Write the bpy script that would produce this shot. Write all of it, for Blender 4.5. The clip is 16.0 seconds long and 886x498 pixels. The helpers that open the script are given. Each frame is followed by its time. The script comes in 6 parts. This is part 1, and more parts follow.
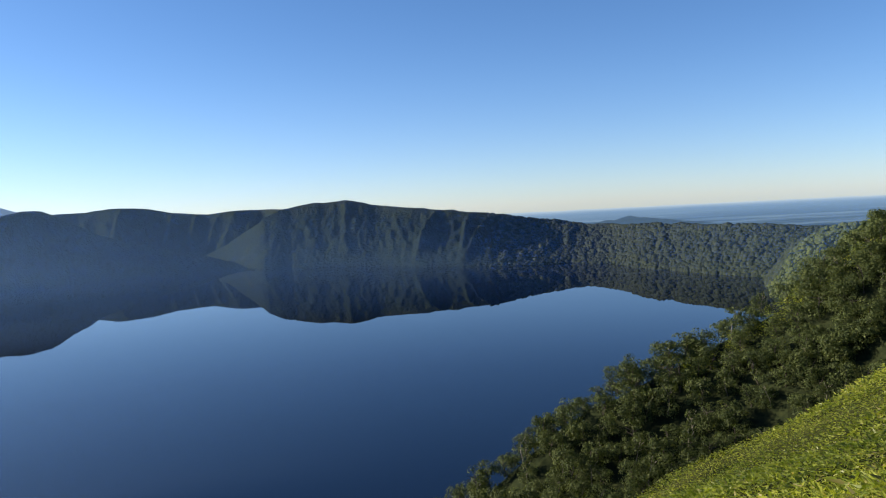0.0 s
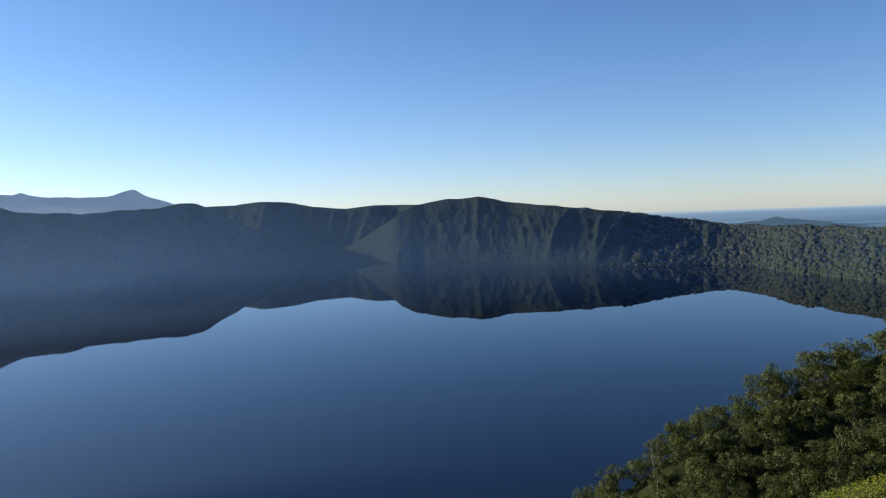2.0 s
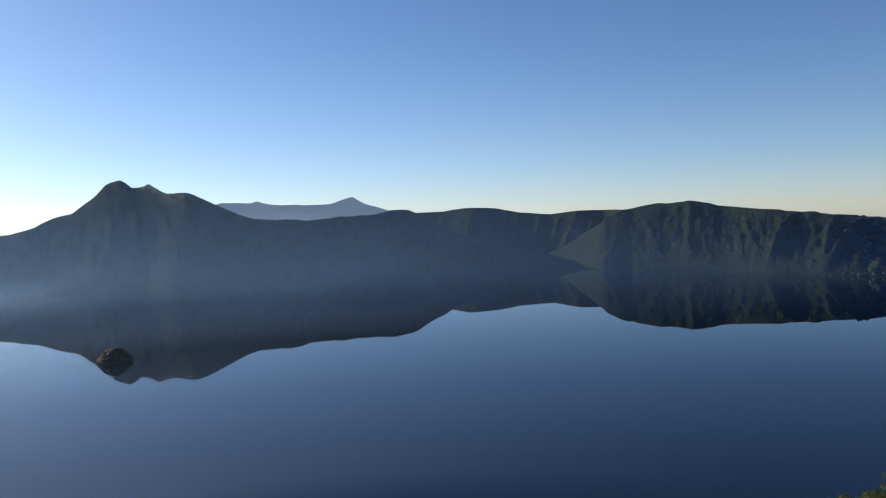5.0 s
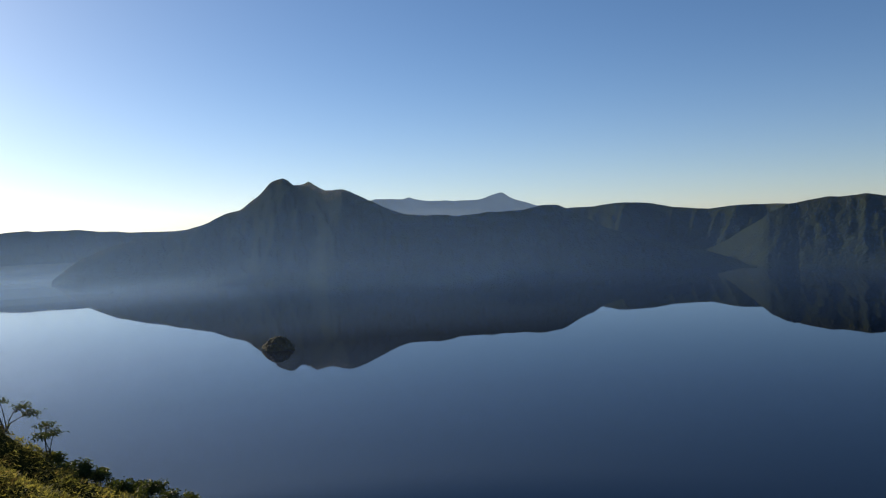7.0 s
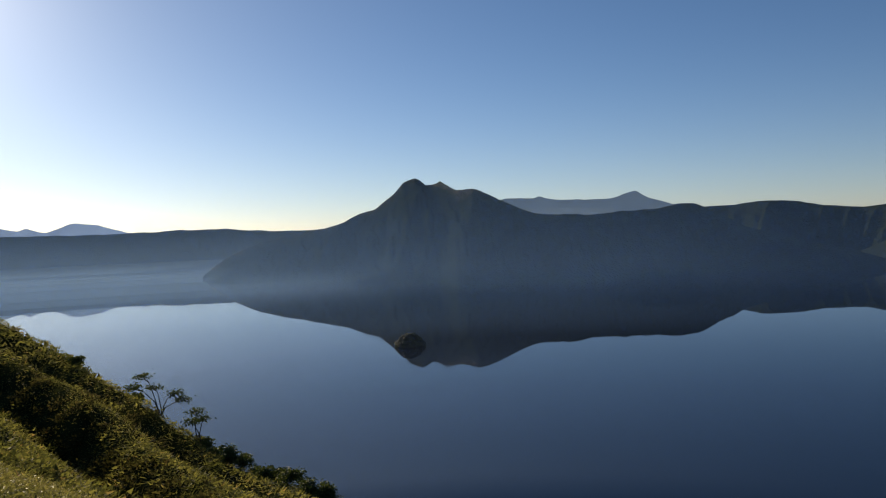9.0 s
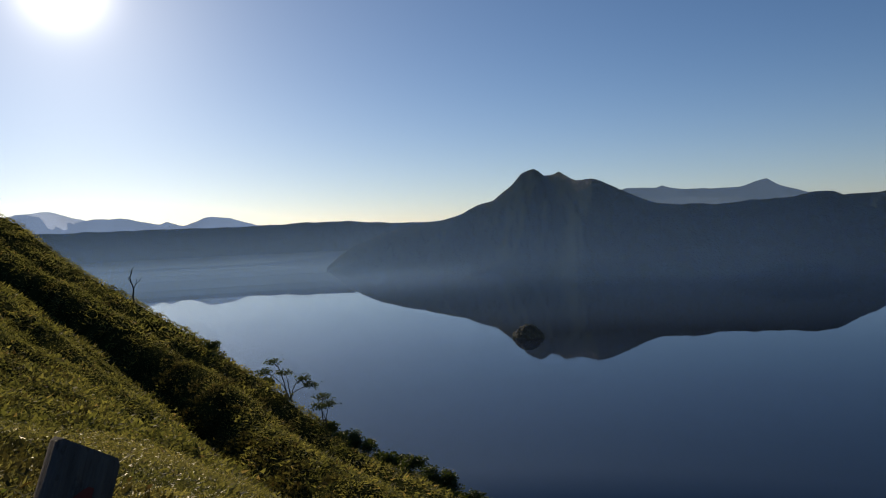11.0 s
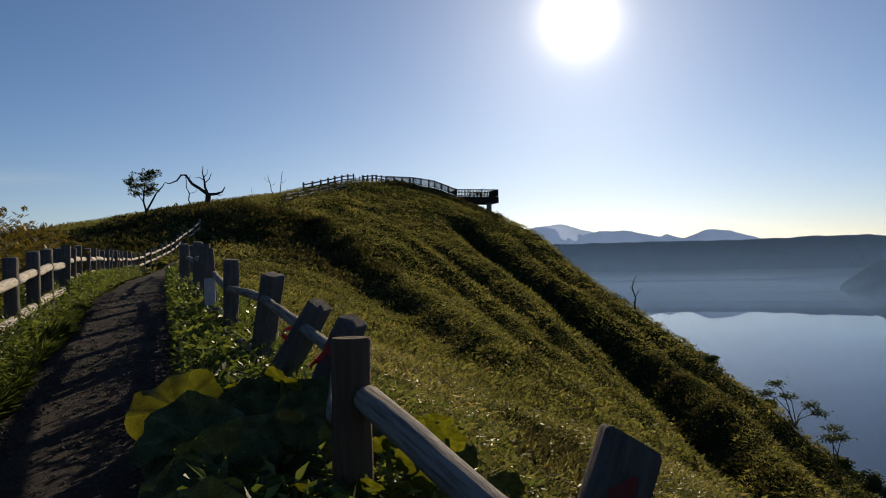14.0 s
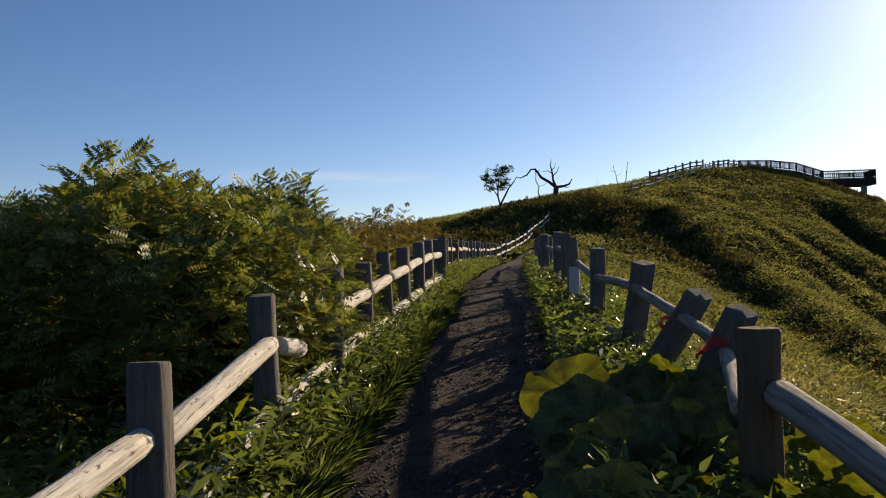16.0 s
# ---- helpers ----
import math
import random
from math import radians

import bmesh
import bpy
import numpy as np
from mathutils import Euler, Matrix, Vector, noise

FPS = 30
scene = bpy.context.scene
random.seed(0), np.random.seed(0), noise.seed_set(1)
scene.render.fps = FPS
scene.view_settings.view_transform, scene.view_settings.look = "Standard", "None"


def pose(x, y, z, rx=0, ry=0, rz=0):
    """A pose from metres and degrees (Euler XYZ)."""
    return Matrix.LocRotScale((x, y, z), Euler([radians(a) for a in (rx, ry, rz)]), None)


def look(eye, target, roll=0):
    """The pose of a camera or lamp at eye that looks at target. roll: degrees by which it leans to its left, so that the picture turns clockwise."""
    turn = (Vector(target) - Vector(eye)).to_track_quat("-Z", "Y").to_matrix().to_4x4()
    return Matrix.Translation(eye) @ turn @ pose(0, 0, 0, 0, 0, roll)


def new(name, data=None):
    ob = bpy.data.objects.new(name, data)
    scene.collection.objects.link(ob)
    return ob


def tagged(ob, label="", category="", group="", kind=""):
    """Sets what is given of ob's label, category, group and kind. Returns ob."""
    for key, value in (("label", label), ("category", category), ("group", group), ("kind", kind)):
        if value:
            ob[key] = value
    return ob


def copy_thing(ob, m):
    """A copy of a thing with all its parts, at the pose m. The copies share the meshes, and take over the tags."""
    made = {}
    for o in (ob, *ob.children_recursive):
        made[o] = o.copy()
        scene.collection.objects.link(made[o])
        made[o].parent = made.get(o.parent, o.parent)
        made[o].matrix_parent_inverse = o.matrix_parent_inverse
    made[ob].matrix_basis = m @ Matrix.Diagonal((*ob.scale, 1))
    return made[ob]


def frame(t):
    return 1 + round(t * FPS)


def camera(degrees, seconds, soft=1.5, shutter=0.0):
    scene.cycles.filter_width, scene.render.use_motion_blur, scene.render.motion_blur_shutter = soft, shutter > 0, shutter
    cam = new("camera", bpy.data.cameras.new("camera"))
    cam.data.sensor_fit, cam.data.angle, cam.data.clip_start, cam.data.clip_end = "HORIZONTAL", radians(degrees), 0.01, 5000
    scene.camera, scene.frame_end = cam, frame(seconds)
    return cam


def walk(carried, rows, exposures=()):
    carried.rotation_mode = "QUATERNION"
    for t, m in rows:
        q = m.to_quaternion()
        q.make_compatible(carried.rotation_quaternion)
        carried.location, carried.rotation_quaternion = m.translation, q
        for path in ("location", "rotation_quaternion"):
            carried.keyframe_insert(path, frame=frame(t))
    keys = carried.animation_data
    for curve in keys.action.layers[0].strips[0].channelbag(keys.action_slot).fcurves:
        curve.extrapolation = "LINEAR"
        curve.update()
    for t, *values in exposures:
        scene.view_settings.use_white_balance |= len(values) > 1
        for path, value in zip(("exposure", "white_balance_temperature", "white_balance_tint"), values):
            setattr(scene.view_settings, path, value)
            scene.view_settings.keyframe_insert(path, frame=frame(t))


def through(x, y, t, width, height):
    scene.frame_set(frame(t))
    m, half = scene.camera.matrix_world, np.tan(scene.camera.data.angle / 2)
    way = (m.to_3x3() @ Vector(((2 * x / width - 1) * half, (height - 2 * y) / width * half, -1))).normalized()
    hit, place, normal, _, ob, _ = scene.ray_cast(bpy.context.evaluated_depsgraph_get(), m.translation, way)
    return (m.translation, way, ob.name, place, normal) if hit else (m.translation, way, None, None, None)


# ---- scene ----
cam = camera(59.2, 16.0, soft=1.05)
PATH = [
    (0.0, pose(0.880, -0.362, 0.193, 87.06, 3.03, 0.00)),
    (0.5, pose(0.867, -0.320, 0.190, 87.06, 2.51, 2.38)),
    (1.0, pose(0.852, -0.278, 0.186, 87.09, 2.38, 4.79)),
    (1.5, pose(0.836, -0.235, 0.181, 87.11, 2.25, 7.06)),
    (2.0, pose(0.818, -0.194, 0.177, 87.27, 2.17, 9.70)),
    (2.5, pose(0.796, -0.152, 0.172, 87.27, 2.10, 11.36)),
    (3.0, pose(0.770, -0.112, 0.168, 87.44, 2.10, 13.99)),
    (3.5, pose(0.739, -0.076, 0.163, 87.49, 2.12, 16.12)),
    (4.0, pose(0.699, -0.043, 0.158, 87.75, 2.15, 18.75)),
    (6.5, pose(0.444, 0.105, 0.130, 88.44, 2.45, 33.11)),
    (7.0, pose(0.385, 0.115, 0.125, 88.35, 2.36, 35.60)),
    (7.5, pose(0.348, 0.163, 0.112, 88.41, 2.39, 38.57)),
    (8.0, pose(0.306, 0.198, 0.098, 88.53, 2.28, 41.35)),
    (10.5, pose(0.055, 0.289, 0.046, 88.50, 2.57, 50.83)),
    (11.0, pose(0.006, 0.287, 0.028, 88.40, 2.58, 53.81)),
    (11.5, pose(-0.026, 0.310, 0.013, 88.71, 2.49, 57.77)),
    (12.0, pose(-0.049, 0.326, -0.003, 89.04, 2.21, 64.77)),
    (12.5, pose(-0.049, 0.330, 0.001, 89.19, 2.85, 70.19)),
    (13.0, pose(-0.028, 0.263, 0.009, 89.89, 2.46, 78.67)),
    (13.5, pose(-0.023, 0.230, 0.011, 90.44, 1.49, 84.39)),
    (14.0, pose(-0.033, 0.203, 0.012, 90.60, 1.47, 89.33)),
    (14.5, pose(-0.048, 0.157, 0.008, 90.57, 1.82, 95.96)),
    (15.0, pose(-0.030, 0.103, 0.008, 90.29, 1.85, 102.41)),
    (15.5, pose(-0.019, 0.048, 0.008, 90.27, 1.49, 107.50)),
    (16.0, pose(0.000, 0.000, 0.000, 90.57, 1.58, 114.24)),
]
walk(cam, PATH, [
    (0.0, 0.96, 6650, 9), (1.0, 1.02, 6750, 9), (2.0, 0.84, 6850, 9), (3.0, 0.84, 7000, 9), (3.5, 0.88, 7050, 9), (4.2, 0.62, 7150, 9),
    (6.5, 0.54, 7500, 9), (7.0, 0.36, 7500, 9), (7.5, 0.38, 7550, 9), (8.2, 0.18, 7550, 9), (10.5, -0.16, 7500, 10), (11.5, -0.28, 7450, 10),
    (13.0, -0.24, 7450, 10), (14.7, -0.22, 7400, 11), (15.1, -0.12, 7450, 11), (15.5, 0.12, 7550, 12), (16.0, 0.43, 7600, 12),
])

# ---- light ----
SUN_AZ, SUN_EL = 79.0, 16.6          # degrees to the left of +y, and up
LAKE = -140.0


def toward(az, el=0.0, r=1.0):
    a, e = radians(az), radians(el)
    return Vector((-math.sin(a) * math.cos(e), math.cos(a) * math.cos(e), math.sin(e))) * r


sun = new("sun", bpy.data.lights.new("sun", "SUN"))
sun.data.energy, sun.data.angle, sun.data.color = 5.0, radians(0.53), (1.0, 0.87, 0.68)
sun.matrix_world = look(toward(SUN_AZ, SUN_EL, 100), (0, 0, 0))

world = bpy.data.worlds.new("sky")
scene.world = world
world.use_nodes = True
wn, wl = world.node_tree.nodes, world.node_tree.links
sky = wn.new("ShaderNodeTexSky")
sky.sky_type, sky.sun_disc = "NISHITA", False
sky.sun_elevation, sky.sun_rotation = radians(SUN_EL), radians(-SUN_AZ)
sky.altitude, sky.air_density, sky.dust_density, sky.ozone_density = 600, 0.8, 0.34, 6.0
back = wn["Background"]
back.inputs["Strength"].default_value = 0.094
# the bright ring of sky close round the sun
wtc = wn.new("ShaderNodeTexCoord")
dot = wn.new("ShaderNodeVectorMath")
dot.operation = "DOT_PRODUCT"
dot.inputs[1].default_value = toward(SUN_AZ, SUN_EL)
wl.new(wtc.outputs["Generated"], dot.inputs[0])


def lobe(power, gain):
    c = wn.new("ShaderNodeMath")
    c.operation, c.use_clamp = "MAXIMUM", False
    c.inputs[1].default_value = 0.0
    wl.new(dot.outputs["Value"], c.inputs[0])
    p = wn.new("ShaderNodeMath")
    p.operation = "POWER"
    p.inputs[1].default_value = power
    wl.new(c.outputs[0], p.inputs[0])
    g = wn.new("ShaderNodeMath")
    g.operation = "MULTIPLY"
    g.inputs[1].default_value = gain
    wl.new(p.outputs[0], g.inputs[0])
    return g.outputs[0]


ring = wn.new("ShaderNodeMath")
ring.operation = "ADD"
wl.new(lobe(1250, 17.0), ring.inputs[0])
wide = wn.new("ShaderNodeMath")
wide.operation = "ADD"
wl.new(lobe(140, 2.6), wide.inputs[0])
wl.new(lobe(8, 0.55), wide.inputs[1])
wl.new(wide.outputs[0], ring.inputs[1])
tint = wn.new("ShaderNodeVectorMath")
tint.operation = "SCALE"
tint.inputs[0].default_value = (1.0, 0.95, 0.88)
wl.new(ring.outputs[0], tint.inputs["Scale"])
both = wn.new("ShaderNodeVectorMath")
both.operation = "ADD"
wl.new(sky.outputs[0], both.inputs[0])
wl.new(tint.outputs[0], both.inputs[1])
# warm haze all round, thickest at the horizon
up = wn.new("ShaderNodeSeparateXYZ")
wl.new(wtc.outputs["Generated"], up.inputs[0])
steep = wn.new("ShaderNodeMath")
steep.operation = "ABSOLUTE"
wl.new(up.outputs["Z"], steep.inputs[0])
flat = wn.new("ShaderNodeMath")
flat.operation = "SUBTRACT"
flat.inputs[0].default_value = 1.0
wl.new(steep.outputs[0], flat.inputs[1])
thick = wn.new("ShaderNodeMath")
thick.operation = "POWER"
thick.inputs[1].default_value = 13.0
wl.new(flat.outputs[0], thick.inputs[0])
warm = wn.new("ShaderNodeVectorMath")
warm.operation = "SCALE"
warm.inputs[0].default_value = (1.5, 0.8, 0.15)
sunny = wn.new("ShaderNodeMath")
sunny.operation = "MULTIPLY"
toward_sun = wn.new("ShaderNodeMath")
toward_sun.operation = "ADD"
toward_sun.inputs[1].default_value = 0.35
wl.new(lobe(1.5, 0.9), toward_sun.inputs[0])
wl.new(toward_sun.outputs[0], sunny.inputs[0])
wl.new(thick.outputs[0], sunny.inputs[1])
wl.new(sunny.outputs[0], warm.inputs["Scale"])
pale = wn.new("ShaderNodeVectorMath")
pale.operation = "MULTIPLY_ADD"
pale.inputs[1].default_value = (0.75, 0.5, 0.3)
wl.new(thick.outputs[0], pale.inputs[0])
wl.new(warm.outputs[0], pale.inputs[2])
total = wn.new("ShaderNodeVectorMath")
total.operation = "ADD"
wl.new(both.outputs[0], total.inputs[0])
wl.new(pale.outputs[0], total.inputs[1])
wl.new(total.outputs[0], back.inputs["Color"])


# ---- materials ----
def mat(name, make):
    m = bpy.data.materials.new(name)
    m.use_nodes = True
    n, l = m.node_tree.nodes, m.node_tree.links
    make(n, l, n["Principled BSDF"])
    return m


def noise_tex(n, l, scale, detail=4, rough=0.55, coord="Object", stretch=None):
    tc = n.new("ShaderNodeTexCoord")
    out = tc.outputs[coord]
    if stretch:
        mp = n.new("ShaderNodeMapping")
        mp.inputs["Scale"].default_value = stretch
        l.new(out, mp.inputs[0])
        out = mp.outputs[0]
    t = n.new("ShaderNodeTexNoise")
    t.inputs["Scale"].default_value, t.inputs["Detail"].default_value, t.inputs["Roughness"].default_value = scale, detail, rough
    l.new(out, t.inputs["Vector"])
    return t.outputs["Fac"]


def ramp(n, l, fac, stops):
    r = n.new("ShaderNodeValToRGB")
    e = r.color_ramp.elements
    while len(e) < len(stops):
        e.new(0.5)
    for el, (pos, col) in zip(e, stops):
        el.position, el.color = pos, (*col, 1)
    l.new(fac, r.inputs[0])
    return r.outputs[0]


def mix(n, l, fac, a, b, mode="MIX"):
    m = n.new("ShaderNodeMix")
    m.data_type, m.blend_type = "RGBA", mode
    for s, v in ((0, fac), (6, a), (7, b)):
        if isinstance(v, (int, float)):
            m.inputs[s].default_value = v
        elif isinstance(v, tuple):
            m.inputs[s].default_value = (*v, 1)
        else:
            l.new(v, m.inputs[s])
    return m.outputs[2]


def bump(n, l, height, b, strength=0.5, distance=0.02):
    k = n.new("ShaderNodeBump")
    k.inputs["Strength"].default_value, k.inputs["Distance"].default_value = strength, distance
    l.new(height, k.inputs["Height"])
    l.new(k.outputs[0], b.inputs["Normal"])


def _ground(n, l, b):
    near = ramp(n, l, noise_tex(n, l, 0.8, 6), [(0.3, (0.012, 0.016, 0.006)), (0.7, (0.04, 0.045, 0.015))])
    # far cover darkened and cooled: some shade and haze is in the colour
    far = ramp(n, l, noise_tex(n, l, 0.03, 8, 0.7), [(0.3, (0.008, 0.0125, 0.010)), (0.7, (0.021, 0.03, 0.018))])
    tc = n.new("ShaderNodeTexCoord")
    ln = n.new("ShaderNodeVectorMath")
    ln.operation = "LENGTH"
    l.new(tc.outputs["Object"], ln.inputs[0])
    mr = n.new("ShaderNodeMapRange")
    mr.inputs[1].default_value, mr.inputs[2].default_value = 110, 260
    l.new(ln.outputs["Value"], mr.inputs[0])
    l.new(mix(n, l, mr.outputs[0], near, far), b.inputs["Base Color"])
    b.inputs["Roughness"].default_value = 0.95
    b.inputs["Specular IOR Level"].default_value = 0.0
    crowns = n.new("ShaderNodeTexVoronoi")
    crowns.inputs["Scale"].default_value = 0.11
    l.new(tc.outputs["Object"], crowns.inputs["Vector"])
    lumps = noise_tex(n, l, 0.03, 6, 0.65)
    rough = n.new("ShaderNodeMath")
    rough.operation = "ADD"
    l.new(crowns.outputs["Distance"], rough.inputs[0])
    l.new(lumps, rough.inputs[1])
    bump(n, l, rough.outputs[0], b, 0.7, 4.0)


def _water(n, l, b):
    b.inputs["Base Color"].default_value = (0.0012, 0.0055, 0.02, 1)
    b.inputs["Roughness"].default_value = 0.015
    b.inputs["IOR"].default_value = 1.27


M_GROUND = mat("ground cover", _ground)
M_WATER = mat("lake water", _water)


# ---- terrain ----
def hash2(i, j, s):
    v = np.sin(i * 127.1 + j * 311.7 + s * 74.7) * 43758.5453
    return v - np.floor(v)


def vnoise(x, y, s=0):
    i, j = np.floor(x), np.floor(y)
    u, v = x - i, y - j
    u, v = u * u * (3 - 2 * u), v * v * (3 - 2 * v)
    a, b_, c, d = hash2(i, j, s), hash2(i + 1, j, s), hash2(i, j + 1, s), hash2(i + 1, j + 1, s)
    return (a * (1 - u) + b_ * u) * (1 - v) + (c * (1 - u) + d * u) * v - 0.5


def fbm(x, y, s=0, octaves=4):
    return sum(vnoise(x * 2.03 ** k, y * 2.03 ** k, s + k) / 2 ** k for k in range(octaves))


def smooth(a, b, v):
    t = np.clip((v - a) / (b - a), 0, 1)
    return t * t * (3 - 2 * t)


def curve(pairs, v):
    return np.interp(v, [q[0] for q in pairs], [q[1] for q in pairs])


def soft_curve(pairs, v, w):
    return (curve(pairs, v - w) + 2 * curve(pairs, v) + curve(pairs, v + w)) / 4


# the footpath along the crater's rim: x, y and the ground's height
PATH_Y = [(-140, -7), (-116, -8.5), (-95, -14), (-75, -17), (-55, -16), (-38, -12.8), (-25, -8.9), (-10, -3.75), (-6, -2.35), (0, -0.35), (12, 2.8), (60, 10)]
PATH_Z = [(-140, 9.5), (-124, 11.0), (-116, 11.6), (-105, 10.3), (-95, 8.4), (-82, 6.5), (-70, 5.0), (-64, 3.9), (-58, 1.9), (-50, 0.6), (-38, -0.4), (-20, -0.5), (-12, -0.62), (-6, -1.02), (0, -1.35), (6, -1.0), (12, 0.6), (30, 6), (60, 12)]
# where the lakeward slope breaks off
EDGE_Y = [(-140, 14), (-124, 9), (-100, 13), (-61, 16), (-20, 15), (10, 15), (60, 22)]
EDGE_Z = [(-140, 5.4), (-124, 6.6), (-115, 5.5), (-101, 3.2), (-96, 2.4), (-89, 0.6), (-83.6, -0.7), (-75.7, -2.25), (-68, -3.6), (-61, -4.55), (-54.6, -5.4), (-48, -5.9), (-43, -6.45), (-39, -6.85), (-35, -7.3), (-32, -7.8), (-29, -8.35), (-24, -8.8), (-18, -8.8), (-4, -8.7), (3.7, -6.3), (8.3, -3.85), (20, 0.5), (60, 10)]


# long gullies and one swell that run slantwise down the hillside: course, depth, half width
GULLIES = [
    ([(-98, 1.8), (-87, 4.6), (-78, 6.9), (-64, 9.4), (-57, 10.3), (-45, 10.7), (-32, 10.7), (-24, 9.7), (-14, 8.2), (-4, 7.2), (6, 7.0)], -1.9, 1.3, 3.0),
    ([(-95, 8.6), (-75, 12.0), (-60, 13.4), (-45, 13.9), (-30, 13.8), (-16, 12.6), (-2, 11.5)], -0.55, 0.55, 13.0),
    ([(-78, -2.5), (-71, 0.0), (-64, 2.6), (-56, 5.0), (-48, 6.4), (-38, 7.2), (-28, 7.3), (-15, 6.0)], -0.8, 0.85, 5.0),
    ([(-70, -13), (-59, -8.2), (-51, -4.9), (-43, -2.0), (-39, -0.6), (-30, 1.2), (-18, 2.2)], -0.95, 1.6, 7.0),
    ([(-76, -12.5), (-68, -10.2), (-62, -6.4), (-51, -2.4), (-42, 0.1), (-36, 2.0), (-26, 3.9), (-15, 5)], 0.5, 1.4, 9.0),
    ([(-78, -6.5), (-66, -1.8), (-55, 1.7), (-46, 3.6), (-36, 4.9), (-24, 5.2)], -0.55, 0.7, 11.0),
    ([(-84, 2.2), (-72, 5.4), (-60, 7.8), (-50, 8.7), (-40, 9.0), (-28, 9.0)], -0.4, 0.5, 17.0),
]


def gullies(x, y):
    out = 0 * x
    for course, deep, half, seed in GULLIES:
        q = (y - soft_curve(course, x, 4) + 0.9 * vnoise(x / 9, 0 * x + seed, 5) + 0.35 * vnoise(x / 2.6, y / 2.6, 6)) / half
        ends = smooth(course[0][0], course[0][0] + 10, x) * smooth(course[-1][0], course[-1][0] - 10, x)
        # the lake-side bank is the steep one
        side = np.where(q > 0, np.exp(-(q * 1.35) ** 2), np.exp(-(q * 0.6) ** 2))
        out = out + deep * side * ends * np.clip(0.9 + 0.5 * vnoise(x / 17, 0 * x + seed * 3.1, 8), 0.3, 1.4)
    return out


def path_y(x):
    return soft_curve(PATH_Y, x, 1.2)


def path_z(x):
    return soft_curve(PATH_Z, x, 2.0)


def near_height(x, y):
    yp, zp = path_y(x), path_z(x)
    ye, ze = soft_curve(EDGE_Y, x, 6), soft_curve(EDGE_Z, x, 5)
    d = y - yp
    t = np.maximum(d - 1.2, 0) / np.maximum(ye - yp - 1.2, 3)
    lake = zp + (ze - zp) * np.minimum(t, 1) ** 1.12 - np.where(t > 1, (y - ye) * 0.95 + 0.25 * np.minimum(y - ye, 6), 0)
    hill = smooth(-45, -75, x)
    land = zp - (0.03 + 0.1 * hill) * np.maximum(-d - 1.2, 0)
    z = np.where(d > 0, lake, land)
    r = np.hypot(x, y)
    off = smooth(1.2, 5, np.abs(d))
    return z + gullies(x, y) * smooth(3, 7, d) + off * (fbm(x / 14, y / 10, 3) * 0.4 + fbm(x / 1.9, y / 1.9, 9) * 0.22) - 0.03 * (1 - off)


# the wooded spur that runs down to the lake: the height of its back along x
SPUR_Z = [(-60, -116), (-0.8, -75.5), (9.4, -67.9), (20.8, -58.2), (28, -53.6), (35, -49.8), (42, -45.8), (56.4, -40.4), (63, -38.2), (70, -33.4), (76, -29.3), (82, -25.0), (87.4, -20.4), (92.8, -15.8), (98, -11.2), (104, -7.0), (114, -2.5), (140, 4)]


def spur_height(x, y):
    t = (98 - x) / 99.5
    cy = 175 + 20 * t + 6 * np.sin(t * 5)
    cz = soft_curve(SPUR_Z, x, 3)
    d = y - cy
    return cz - np.where(d < 0, -d * 0.62, d * 0.7) + fbm(x / 30, y / 30, 21) * 8 * smooth(0, 30, np.abs(d))


NORTH_E = [(-34, -2.7), (-26, -2.5), (-20.4, -2.15), (-16.7, -1.95), (-12.8, -1.82), (-10.4, -1.66), (-8.8, -1.33), (-6.4, -0.99), (-2.5, -0.38), (0.2, -0.02), (3.5, 0.37), (4.7, 0.54), (5.9, 0.8), (7.1, 1.05), (7.8, 1.0), (8.4, 0.9), (9.4, 0.97), (10.3, 0.8), (11.6, 0.57), (12.4, 0.65), (14.7, 0.66), (16.5, 0.5), (17.6, 0.56), (19.3, 0.76), (21.4, 1.16), (22.8, 1.19), (24.5, 1.02), (26.5, 1.02), (36, 0.7), (50, 0.3)]
NORTH_D = [(-60, 900), (-30, 1400), (-22, 1540), (-18.8, 1627), (-16.5, 1730), (-14.2, 1815), (-12, 2000), (-9, 2125), (-4.5, 2090), (-2, 2100), (2.2, 2165), (4.7, 2250), (6.2, 2268), (8.5, 2312), (11.3, 2345), (12.0, 2600), (12.8, 2800), (14.8, 2810), (16.7, 2905), (18.6, 2960), (21.2, 3030), (23, 3015), (24.3, 3110), (40, 3500), (52, 3900)]
NORTH_W = [(-34, 150), (-20, 170), (-14, 215), (-8, 320), (0, 260), (8, 205), (13, 165), (20, 260), (40, 300)]
